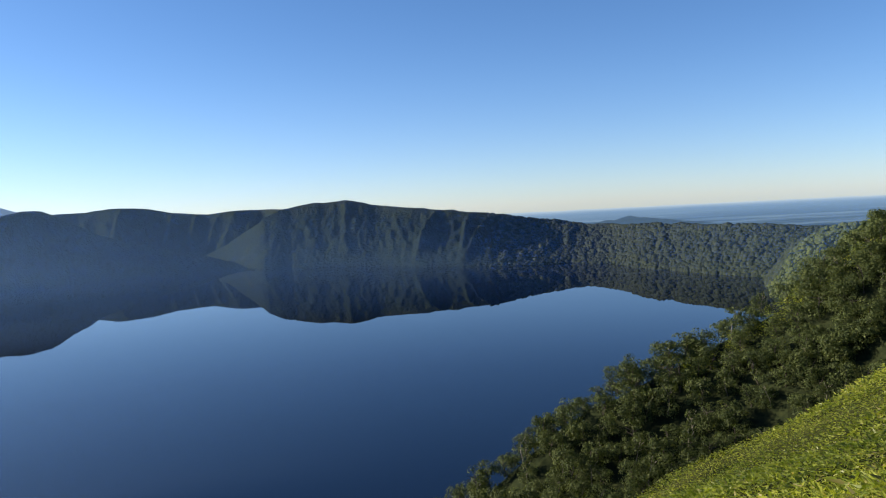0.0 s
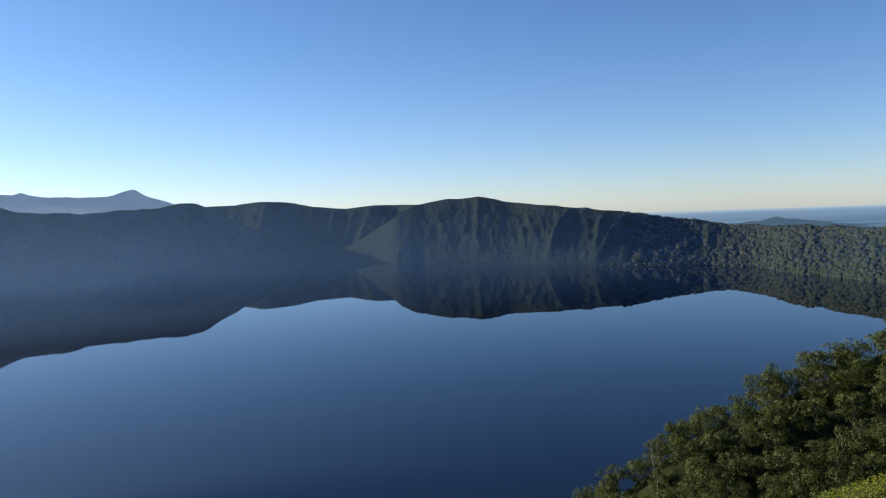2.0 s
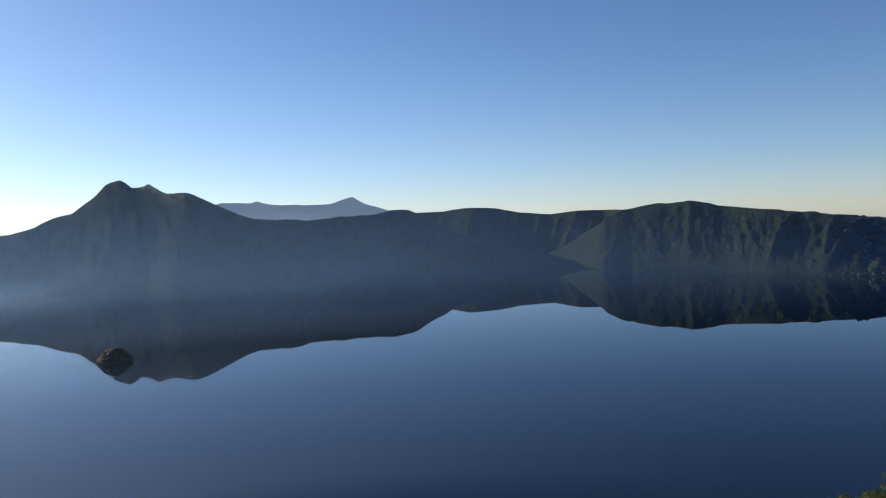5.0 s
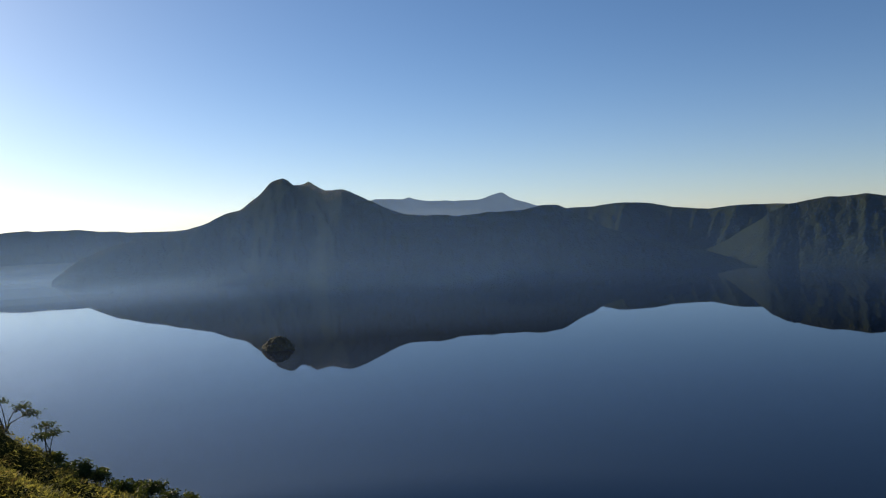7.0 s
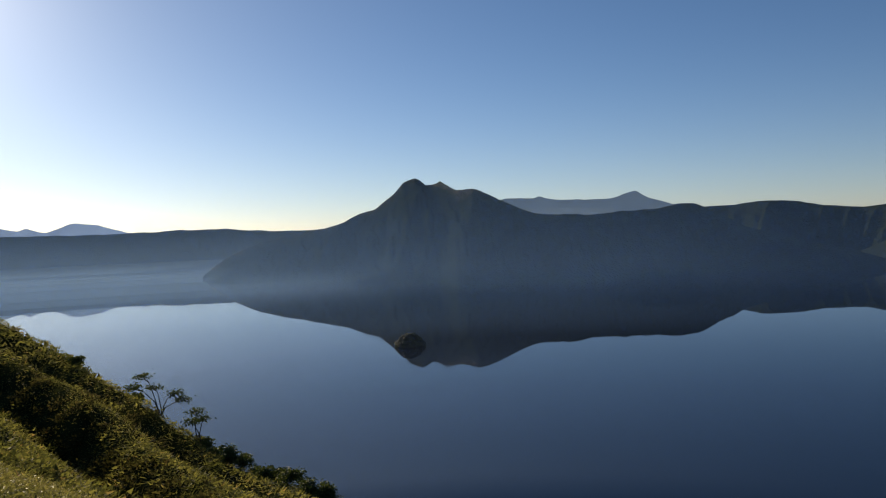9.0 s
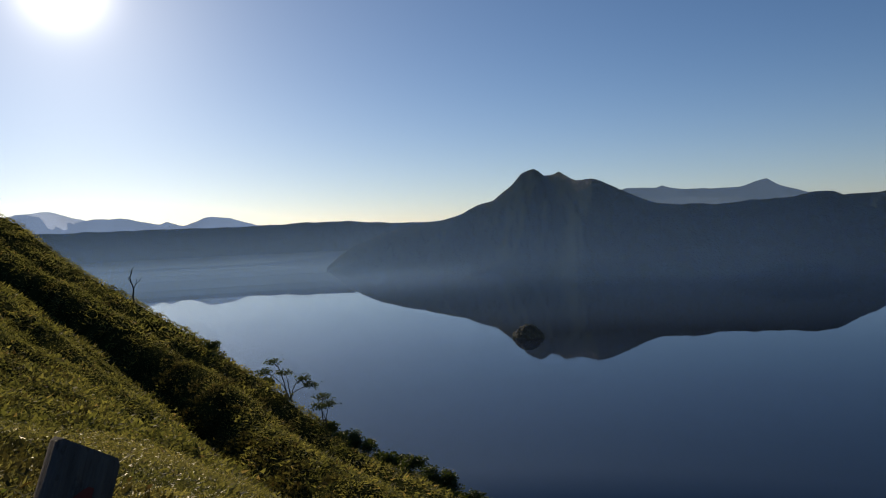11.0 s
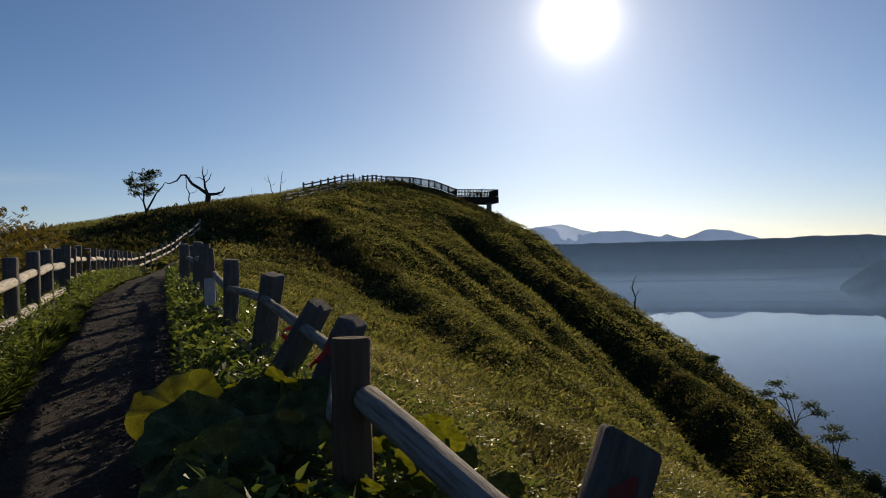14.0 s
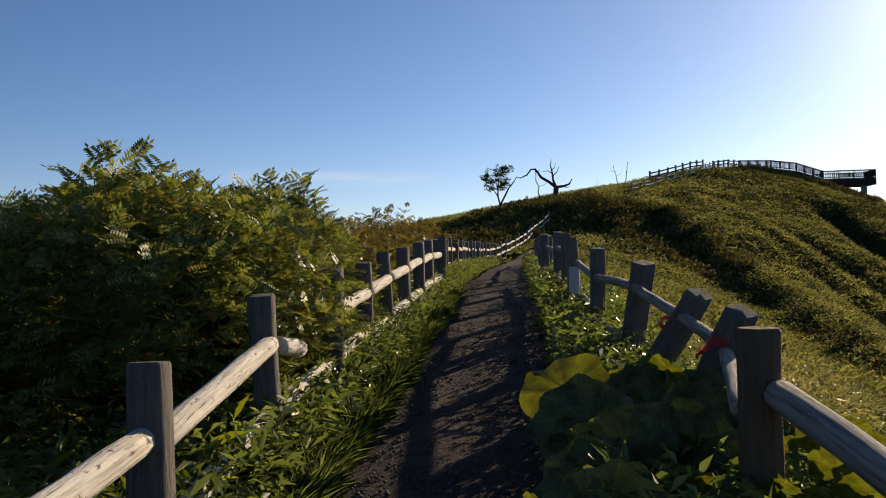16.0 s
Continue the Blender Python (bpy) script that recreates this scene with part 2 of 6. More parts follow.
# a steep nose of the northern wall that stands before its hollow
NOSE_E = [(9.4, -0.6), (10.5, 0.5), (11.6, 0.54), (12.1, 0.46), (12.5, 0.26), (12.9, 0.1), (13.3, -0.28), (13.65, -0.5), (15, -1.35), (16.07, -1.95), (16.9, -2.3), (18.2, -3.2)]
NOSE_D = [(9, 2335), (13.2, 2345), (13.7, 2390), (14.5, 2470), (16, 2590), (18.2, 2740)]
PEAK_E = [(11, -4.5), (13.1, -3.55), (15.75, -2.9), (17.6, -2.25), (20.9, -1.5), (22.7, -0.95), (24.3, -0.35), (25.0, 0.1), (25.8, 0.45), (26.3, 0.75), (26.7, 1.03), (27.1, 1.24), (28.3, 1.3), (29.2, 1.1), (30.3, 0.95), (32.2, 0.92), (33.6, 0.8), (34.9, 0.8), (36.5, 0.86), (38.3, 1.04), (39.4, 1.36), (40, 1.66), (41, 2.1), (42.3, 2.78), (42.9, 2.97), (44.1, 2.96), (44.55, 3.2), (45.22, 3.68), (45.7, 3.45), (46.3, 3.38), (46.7, 3.8), (47.05, 3.96), (47.5, 3.86), (47.9, 3.68), (48.7, 2.8), (49.3, 2.38), (50, 1.8), (51, 1.55), (53, 0.68), (54.3, 0.42), (55.5, 0.18), (56.8, 0.02), (58.6, -0.41), (60.35, -1.08), (61.4, -1.73), (62.3, -2.5), (63.2, -4)]
PEAK_D = [(11, 2330), (24, 2440), (27.6, 2435), (29, 2310), (32.4, 2232), (34.3, 2180), (36.3, 2115), (38.5, 2165), (41.6, 2185), (42.8, 2245), (44.2, 2330), (45.3, 2530), (47, 2650), (49.5, 2720), (51.3, 2790), (53.4, 2690), (56, 2760), (59, 2850), (63, 3050)]
PEAK_W = [(11, 180), (27, 260), (32, 250), (38, 260), (42, 330), (46, 540), (48, 570), (52, 400), (63, 250)]
WEST_D = [(44, 4300), (61, 4310), (66, 4440), (72, 4480), (110, 4480)]
WEST_E = [(44, 0.2), (53.5, 0.5), (57.3, 0.45), (61.4, 0.8), (64.6, 0.76), (67, 0.68), (75, 0.7), (80.8, 0.72), (95, 1.0), (110, 1.0)]


# spurs of the northern wall: direction of the head, drift down to the foot, half width, strength
SPURS = [(0.35, 2.0, 0.3, 0.5), (-2.0, 1.0, 0.22, 0.24), (-4.4, 3.2, 0.34, 0.62), (-5.0, 2.2, 0.3, 0.3), (7.0, 0.4, 0.35, 0.12), (14.8, 1.4, 0.3, 0.3), (15.9, 1.3, 0.28, 0.34), (17.4, 0.9, 0.3, 0.3), (19.0, 0.8, 0.3, 0.34), (22.2, 1.2, 0.35, 0.34), (24.2, 1.0, 0.3, 0.2), (-9.2, 0.3, 0.5, 0.36)]
# ravines of the double-peaked mountain, the same way
PEAK_SPURS = [(47.0, -1.3, 0.5, 0.16), (45.3, 1.6, 0.45, 0.2), (46.1, 2.8, 0.3, 0.16), (43.0, -1.0, 0.5, 0.2), (49.6, 2.2, 0.5, 0.22), (40.5, -1.5, 0.5, 0.2), (52.8, 2.0, 0.6, 0.2)]


def ridge(az, r, e, dist, width, rough, seed, behind, spurs=()):
    crest = dist * np.tan(np.radians(e))
    crest = crest + fbm(az * 1.3, 0 * az + seed, seed, 3) * rough
    u = (r - (dist - width)) / width
    v = np.clip(u, 0, 1)
    # spurs and ravines that run down slantwise
    a = (az + 1.6 * v + 1.5 * vnoise(az * 0.3, v * 1.5, seed + 1)) * 0.21
    spur = 0.6 - 3.2 * np.abs(vnoise(a * 1.7, v * 0.9, seed + 2))
    flow = az - 1.9 * (1 - v) + 0.9 * vnoise(az * 0.55, v * 1.3, seed + 5) + 0.3 * vnoise(az * 2.1, v * 3.0, seed + 6)
    rill = (0.3 - 1.7 * np.abs(vnoise(flow * 0.8, v * 0.5, seed + 3))) + 0.5 * (0.3 - 1.7 * np.abs(vnoise(flow * 2.3, v * 1.1, seed + 4)))
    patch = np.clip(0.55 + 1.6 * vnoise(az * 0.35, v * 0.7 + 3, seed + 9), 0.1, 1.2)
    fine = fbm(az * 2.4 + v, v * 6.0, seed + 7, 4)
    w = np.clip(v + (spur * 0.06 + fine * 0.16 + 0.12 * rill * patch + 0.75 * sum(k * np.exp(-np.abs((az - a0 - dr * (1 - v)) / hw) ** 1.25) for a0, dr, hw, k in spurs)) * v * (1 - v) * 2.6, 0, 1)
    z = LAKE + (crest - LAKE) * w ** 0.95
    z = np.where(u < 0, LAKE + u * width * 0.35, z)
    return np.where(u > 1, np.maximum(crest - np.maximum(r - dist - 34, 0) * 0.3, behind), z)


# a lower wooded spur of the rim that runs down to the water behind the near one
LOW_E = [(-36, -1.8), (-29.5, -2.05), (-28.5, -2.17), (-25.8, -2.66), (-24, -3.92), (-22.5, -5.83), (-21, -8)]
LOW_D = [(-36, 850), (-28.5, 1000), (-25.8, 1100), (-24, 1210), (-22.5, 1340), (-21, 1400)]


def height(x, y):
    r, az = np.hypot(x, y), np.degrees(np.arctan2(-x, y))
    near = np.maximum(near_height(x, y), -175)
    z = np.where((y > 60) & (x > -60), np.maximum(near, spur_height(x, y)), near)
    north = ridge(az, r, soft_curve(NORTH_E, az, 0.15), soft_curve(NORTH_D, az, 0.3), soft_curve(NORTH_W, az, 1.0), 4, 31, -100.0, SPURS)
    nose = ridge(az, r, soft_curve(NOSE_E, az, 0.1), soft_curve(NOSE_D, az, 0.2), 165 + 0 * az, 4, 35, -300.0)
    north = np.maximum(north, np.where((az < 9.4) | (az > 18.2), -300, nose))
    low = ridge(az, r, soft_curve(LOW_E, az, 0.3), soft_curve(LOW_D, az, 0.6), 230 + 0 * az, 3, 91, -200.0)
    north = np.maximum(north, np.where(az > -21, -300, low))
    north = np.where(az > 50, -300, north)
    peak = ridge(az, r, soft_curve(PEAK_E, az, 0.08), soft_curve(PEAK_D, az, 0.5), soft_curve(PEAK_W, az, 1.0), 4, 51, -200.0, PEAK_SPURS)
    peak = np.where((az < 11) | (az > 63.2), -300, peak)
    west = ridge(az, r, soft_curve(WEST_E, az, 0.4), soft_curve(WEST_D, az, 1.0), 280 + 0 * az, 6, 71, -58.0)
    west = np.where(az < 46, -300, west)
    far = np.maximum(np.maximum(north, peak), west)
    wall = np.maximum(far, np.where(y > 420, -175, z))
    return np.where((r > 420) & (az > -75) & (az < 100), wall, z)


def gz(x, y):
    return float(height(np.array([float(x)]), np.array([float(y)]))[0])


def grid_mesh(name, X, Y, Z, material, wrap=False):
    a, b_ = X.shape
    co = np.stack([X, Y, Z], -1).reshape(-1, 3)
    i = np.arange(a * b_).reshape(a, b_)
    if wrap:
        i = np.vstack([i, i[:1]])
    q = np.stack([i[:-1, :-1], i[1:, :-1], i[1:, 1:], i[:-1, 1:]], -1).reshape(-1, 4)
    me = bpy.data.meshes.new(name)
    me.vertices.add(len(co))
    me.vertices.foreach_set("co", co.ravel())
    me.loops.add(q.size)
    me.loops.foreach_set("vertex_index", q.ravel().astype(np.int32))
    me.polygons.add(len(q))
    me.polygons.foreach_set("loop_start", np.arange(0, q.size, 4, dtype=np.int32))
    me.polygons.foreach_set("use_smooth", np.ones(len(q), bool))
    me.update(calc_edges=True)
    me.materials.append(material)
    return new(name, me)


azs = np.radians(np.concatenate([np.arange(-34, -11, 0.2), np.arange(-11, 30, 0.11), np.arange(30, 64, 0.14), np.arange(64, 100, 0.35), np.arange(100, 146, 0.6), np.arange(146, 326, 4.0)]))


def rings(a):
    """Distances from the viewpoint at which the ground has its vertices: close together on the path's hill and on the crater walls."""
    a = np.array([a if a < 180 else a - 360.0])
    spread = [np.array([0.02]), np.geomspace(0.4, 900, 185), np.arange(980, 4960, 95)]
    for dist, wide, n in ((soft_curve(NORTH_D, a, 0.3)[0], soft_curve(NORTH_W, a, 1.0)[0], 44), (soft_curve(PEAK_D, a, 0.5)[0], soft_curve(PEAK_W, a, 1.0)[0], 44), (soft_curve(WEST_D, a, 1.0)[0], 280, 18), (soft_curve(NOSE_D, a, 0.2)[0], 165, 20)):
        spread.append(np.linspace(dist - wide - 6, dist + 40, n))
    return np.sort(np.concatenate(spread))


AZ = azs[:, None]
RR = np.array([rings(math.degrees(a)) for a in azs])
GX, GY = -np.sin(AZ) * RR, np.cos(AZ) * RR
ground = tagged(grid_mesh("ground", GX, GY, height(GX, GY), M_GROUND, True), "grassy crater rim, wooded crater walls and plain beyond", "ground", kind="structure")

ang = np.radians(np.arange(0, 360, 3.0))
LA, LR = np.meshgrid(ang, np.array([1.0, 500, 1500, 4400]), indexing="ij")
lake = tagged(grid_mesh("water", -np.sin(LA) * LR, 600 + np.cos(LA) * LR, LR * 0 + LAKE, M_WATER, True), "still deep blue crater lake mirroring its walls", "lake", kind="structure")


# ---- building helpers ----
def mesh_from(name, co, faces, material, smooth_on=False):
    """A mesh from arrays: co (n, 3), faces (m, 3 or 4)."""
    me = bpy.data.meshes.new(name)
    co, faces = np.asarray(co, np.float32), np.asarray(faces, np.int32)
    k = faces.shape[1]
    me.vertices.add(len(co))
    me.vertices.foreach_set("co", co.ravel())
    me.loops.add(faces.size)
    me.loops.foreach_set("vertex_index", faces.ravel())
    me.polygons.add(len(faces))
    me.polygons.foreach_set("loop_start", np.arange(0, faces.size, k, dtype=np.int32))
    if smooth_on:
        me.polygons.foreach_set("use_smooth", np.ones(len(faces), bool))
    me.update(calc_edges=True)
    me.materials.append(material)
    return me


def part(name, data, parent, label="", m=None):
    ob = new(name, data)
    ob.parent = parent
    if m is not None:
        ob.matrix_basis = m
    return tagged(ob, label)


def thing(name, label, category, m=None, group="", kind=""):
    ob = new(name)
    ob.empty_display_size = 0.2
    if m is not None:
        ob.matrix_basis = m
    return tagged(ob, label, category, group, kind)


def bm_mesh(name, bm, material, smooth_on=True):
    me = bpy.data.meshes.new(name)
    bm.to_mesh(me)
    bm.free()
    for p in me.polygons:
        p.use_smooth = smooth_on
    me.materials.append(material)
    return me


def tube(pts, radii, seg=8, rng=None, rough=0.0, dome=0.0):
    """Vertices and quads of a round bar along pts; dome rounds its two ends off."""
    pts = [np.array(q, float) for q in pts]
    radii = list(radii)
    if dome:
        d0, d1 = pts[0] - pts[1], pts[-1] - pts[-2]
        d0, d1 = d0 / np.linalg.norm(d0), d1 / np.linalg.norm(d1)
        pts = [pts[0] + d0 * dome * radii[0], pts[0] + d0 * dome * radii[0] * 0.75] + pts + [pts[-1] + d1 * dome * radii[-1] * 0.75, pts[-1] + d1 * dome * radii[-1]]
        radii = [radii[0] * 0.35, radii[0] * 0.75] + radii + [radii[-1] * 0.75, radii[-1] * 0.35]
    co, fa = [], []
    ref = np.array([0.31, 0.17, 0.93])
    for i, p in enumerate(pts):
        d = pts[min(i + 1, len(pts) - 1)] - pts[max(i - 1, 0)]
        d = d / (np.linalg.norm(d) + 1e-9)
        a = np.cross(d, ref if abs(d @ ref) < 0.95 else np.array([1.0, 0, 0]))
        a /= np.linalg.norm(a)
        b_ = np.cross(d, a)
        for k in range(seg):
            t = 2 * math.pi * k / seg
            q = radii[i] * (1 + (rng.uniform(-rough, rough) if rng else 0))
            co.append(p + (a * math.cos(t) + b_ * math.sin(t)) * q)
    for i in range(len(pts) - 1):
        for k in range(seg):
            k2 = (k + 1) % seg
            fa.append((i * seg + k, i * seg + k2, (i + 1) * seg + k2, (i + 1) * seg + k))
    for end, flip in ((0, True), (len(pts) - 1, False)):
        c = len(co)
        co.append(pts[end])
        for k in range(seg):
            k2 = (k + 1) % seg
            f = (end * seg + k, end * seg + k2, c, c)
            fa.append(f)
    return np.array(co), fa


def join(chunks):
    co, fa, n = [], [], 0
    for c, f in chunks:
        co.append(c)
        fa += [tuple(i + n for i in q) for q in f]
        n += len(c)
    return np.vstack(co), fa


def solid(name, chunks, material, smooth_on=True):
    """One mesh out of tubes and other pieces, with real triangles where a quad has shrunk."""
    co, fa = join(chunks)
    me = bpy.data.meshes.new(name)
    me.from_pydata([tuple(c) for c in co], [], [f if f[2] != f[3] else f[:3] for f in fa])
    if smooth_on:
        for p in me.polygons:
            p.use_smooth = True
        me.set_sharp_from_angle(angle=radians(50))
    me.materials.append(material)
    return me


def box(cx, cy, cz, sx, sy, sz, bevel=0.0):
    bm = bmesh.new()
    bmesh.ops.create_cube(bm, size=1, matrix=Matrix.Translation((cx, cy, cz)) @ Matrix.Diagonal((sx, sy, sz, 1)))
    if bevel:
        bmesh.ops.bevel(bm, geom=list(bm.edges), offset=bevel, segments=1, affect="EDGES")
    return bm


def leaves(base, along, width_dir, length, width, droop=0.15, simple=False, fine=False):
    """Leaf blades: base (n,3), unit vectors, sizes (n,). Each blade is folded along its rib."""
    n = len(base)
    L, W = length[:, None], width[:, None]
    if fine:
        down = np.array([0, 0, 1.0]) * L * droop
        a, b_ = base + along * L * 0.28 - down * 0.08, base + along * L * 0.64 - down * 0.4
        side = width_dir * W / 2
        co = np.stack([base, a - side, a + side, b_ - side * 0.72, b_ + side * 0.72, base + along * L - down], 1).reshape(-1, 3)
        fa = (np.arange(n)[:, None, None] * 6 + np.array([(0, 1, 2), (1, 3, 4), (1, 4, 2), (3, 5, 4)])).reshape(-1, 3)
        return co, fa
    if simple:
        tip = base + along * L - np.array([0, 0, 1.0]) * L * droop
        side = width_dir * W * 0.62
        co = np.stack([base + along * L * 0.2 - side, tip, base + along * L * 0.2 + side], 1).reshape(-1, 3)
        return co, np.arange(3 * n).reshape(-1, 3)
    up = np.cross(along, width_dir)
    mid = base + along * L * 0.45
    tip = base + along * L - np.array([0, 0, 1.0]) * L * droop
    lift = up * W * 0.18
    co = np.stack([base, mid - width_dir * W / 2 + lift, tip, mid + width_dir * W / 2 + lift, mid], 1).reshape(-1, 3)
    i = np.arange(n)[:, None] * 5
    fa = np.concatenate([i + np.array([0, 1, 2]), i + np.array([0, 2, 3])], 1).reshape(-1, 3)
    keep = np.ones(5 * n, bool)
    keep[4::5] = False
    idx = np.cumsum(keep) - 1
    return co[keep], idx[fa]


def unit(v):
    return v / (np.linalg.norm(v, axis=-1, keepdims=True) + 1e-9)


def random_dirs(rng, n, zmin=-1.0, zmax=1.0):
    z, a = rng.uniform(zmin, zmax, n), rng.uniform(0, 2 * np.pi, n)
    q = np.sqrt(1 - z * z)
    return np.stack([q * np.cos(a), q * np.sin(a), z], -1)


def across(rng, along):
    return unit(np.cross(along, random_dirs(rng, len(along))))


# ---- more materials ----
def leaf_mat(name, dark, light, glow, gloss=0.45, autumn=None, through=0.45, crinkle=False, sheen=0.22):
    """Leaves: varied from blade to blade, and letting light through."""
    def make(n, l, b):
        g = n.new("ShaderNodeNewGeometry")
        stops = [(0.0, dark), (0.75, light)] + ([(0.95, light), (0.98, autumn)] if autumn else [])
        col = ramp(n, l, g.outputs["Random Per Island"], stops)
        patch = ramp(n, l, noise_tex(n, l, 0.35, 3), [(0.35, (0.55, 0.6, 0.5)), (0.7, (1.15, 1.1, 1.0))])
        col = mix(n, l, 1.0, col, patch, "MULTIPLY")
        l.new(col, b.inputs["Base Color"])
        b.inputs["Roughness"].default_value = gloss
        b.inputs["Specular IOR Level"].default_value = sheen
        if crinkle:
            # pale ribs that fan out from the stalk, and a fine net between them
            tco, sep = n.new("ShaderNodeTexCoord"), n.new("ShaderNodeSeparateXYZ")
            l.new(tco.outputs["Object"], sep.inputs[0])
            turn, fan, wave, away = (n.new("ShaderNodeMath") for _ in range(4))
            turn.operation, fan.operation, wave.operation, away.operation = "ARCTAN2", "MULTIPLY", "SINE", "ABSOLUTE"
            l.new(sep.outputs["Y"], turn.inputs[0])
            l.new(sep.outputs["X"], turn.inputs[1])
            l.new(turn.outputs[0], fan.inputs[0])
            fan.inputs[1].default_value = 4.5
            l.new(fan.outputs[0], wave.inputs[0])
            l.new(wave.outputs[0], away.inputs[0])
            v = n.new("ShaderNodeTexVoronoi")
            v.feature = "DISTANCE_TO_EDGE"
            v.inputs["Scale"].default_value = 13.0
            l.new(tco.outputs["Object"], v.inputs["Vector"])
            bump(n, l, v.outputs["Distance"], b, 0.6, 0.05)
            fine_net = ramp(n, l, v.outputs["Distance"], [(0.0, (0.84, 0.87, 0.8)), (0.08, (1, 1, 1))])
            net = mix(n, l, 1.0, ramp(n, l, away.outputs[0], [(0.05, (1.35, 1.3, 1.2)), (0.16, (1, 1, 1))]), fine_net, "MULTIPLY")
            blot = ramp(n, l, noise_tex(n, l, 2.5, 4), [(0.3, (0.45, 0.42, 0.4)), (0.65, (1.1, 1.1, 1.0))])
            col = mix(n, l, 1.0, mix(n, l, 1.0, col, net, "MULTIPLY"), blot, "MULTIPLY")
            l.new(col, b.inputs["Base Color"])
        tr = n.new("ShaderNodeBsdfTranslucent")
        l.new(mix(n, l, 1.0, col, glow, "MULTIPLY"), tr.inputs["Color"])
        ms = n.new("ShaderNodeMixShader")
        ms.inputs[0].default_value = through
        l.new(b.outputs[0], ms.inputs[1])
        l.new(tr.outputs[0], ms.inputs[2])
        l.new(ms.outputs[0], n["Material Output"].inputs["Surface"])
    return mat(name, make)


def wood_mat(name, dark, light, shine=0.2, low=0.3, high=0.68, flecks=0.0):
    def make(n, l, b):
        grain = noise_tex(n, l, 9, 7, 0.7, "Object", (5.0, 5.0, 0.4))
        col = ramp(n, l, grain, [(low, dark), (high, light)])
        blot = noise_tex(n, l, 4, 3)
        col = mix(n, l, ramp(n, l, blot, [(0.55, (0, 0, 0)), (0.8, (0.5, 0.5, 0.5))]), col, tuple(c * 0.45 for c in dark))
        if flecks:
            # scraps of bark, knots and drying cracks
            scrap = noise_tex(n, l, 16, 5, 0.65, "Object", (2.2, 2.2, 1.4))
            col = mix(n, l, ramp(n, l, scrap, [(0.6, (0, 0, 0)), (0.66, (flecks,) * 3)]), col, (0.07, 0.05, 0.036))
            crack = noise_tex(n, l, 24, 3, 0.6, "Object", (4.0, 4.0, 0.22))
            col = mix(n, l, ramp(n, l, crack, [(0.32, (flecks,) * 3), (0.36, (0, 0, 0))]), col, (0.09, 0.07, 0.055))
        l.new(col, b.inputs["Base Color"])
        b.inputs["Roughness"].default_value = 0.9
        b.inputs["Specular IOR Level"].default_value = shine
        bump(n, l, grain, b, 0.9, 0.02)
    return mat(name, make)


def bark_mat(name, dark, light):
    def make(n, l, b):
        t = noise_tex(n, l, 5, 5)
        l.new(ramp(n, l, t, [(0.3, dark), (0.7, light)]), b.inputs["Base Color"])
        b.inputs["Roughness"].default_value = 0.9
        bump(n, l, t, b, 0.5, 0.02)
    return mat(name, make)


# Emission that stands in for daylight and haze on distant land.
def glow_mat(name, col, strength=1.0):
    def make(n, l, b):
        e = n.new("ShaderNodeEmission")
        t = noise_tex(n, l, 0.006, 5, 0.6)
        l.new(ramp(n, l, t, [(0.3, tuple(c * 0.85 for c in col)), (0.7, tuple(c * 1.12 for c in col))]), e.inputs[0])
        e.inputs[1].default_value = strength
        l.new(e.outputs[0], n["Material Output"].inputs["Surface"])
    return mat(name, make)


def _path(n, l, b):
    fine = noise_tex(n, l, 26, 6, 0.75)
    big = noise_tex(n, l, 1.6, 5, 0.6)
    col = ramp(n, l, fine, [(0.34, (0.02, 0.017, 0.016)), (0.56, (0.046, 0.039, 0.035)), (0.72, (0.17, 0.145, 0.125))])
    grain = noise_tex(n, l, 95, 3, 0.7)
    col = mix(n, l, 1.0, col, ramp(n, l, grain, [(0.35, (0.45, 0.45, 0.45)), (0.65, (1.5, 1.45, 1.4))]), "MULTIPLY")
    dust = ramp(n, l, big, [(0.42, (0, 0, 0)), (0.68, (0.75, 0.75, 0.75))])
    col = mix(n, l, dust, col, mix(n, l, 1.0, (0.1, 0.08, 0.068), ramp(n, l, grain, [(0.3, (0.5, 0.5, 0.5)), (0.7, (1.4, 1.4, 1.4))]), "MULTIPLY"))
    l.new(col, b.inputs["Base Color"])
    b.inputs["Roughness"].default_value = 0.9
    b.inputs["Specular IOR Level"].default_value = 0.08
    m2 = n.new("ShaderNodeMath")
    m2.operation = "ADD"
    l.new(fine, m2.inputs[0])
    l.new(grain, m2.inputs[1])
    bump(n, l, m2.outputs[0], b, 1.0, 0.03)


M_GRASS = leaf_mat("slope grass", (0.075, 0.08, 0.041), (0.255, 0.247, 0.12), (1.45, 1.36, 0.78), 0.5, (0.32, 0.27, 0.17), 0.45, False, 0.18)
M_FARGRASS = leaf_mat("hillside grass", (0.054, 0.061, 0.031), (0.203, 0.207, 0.092), (1.5, 1.4, 0.8), 0.65, (0.25, 0.19, 0.11), 0.5, False, 0.06)
M_BRUSH = leaf_mat("dark low brush", (0.044, 0.046, 0.025), (0.14, 0.128, 0.062), (1.3, 1.2, 0.7), 0.7, (0.13, 0.09, 0.045), 0.25, False, 0.0)
M_BAMBOO = leaf_mat("broad bamboo leaves", (0.05, 0.07, 0.012), (0.17, 0.2, 0.032), (1.9, 1.8, 0.5), 0.4, None, 0.5)
M_SASA = leaf_mat("bamboo grass", (0.12, 0.17, 0.026), (0.31, 0.345, 0.063), (1.35, 1.38, 0.5), 0.4, (0.36, 0.32, 0.15))
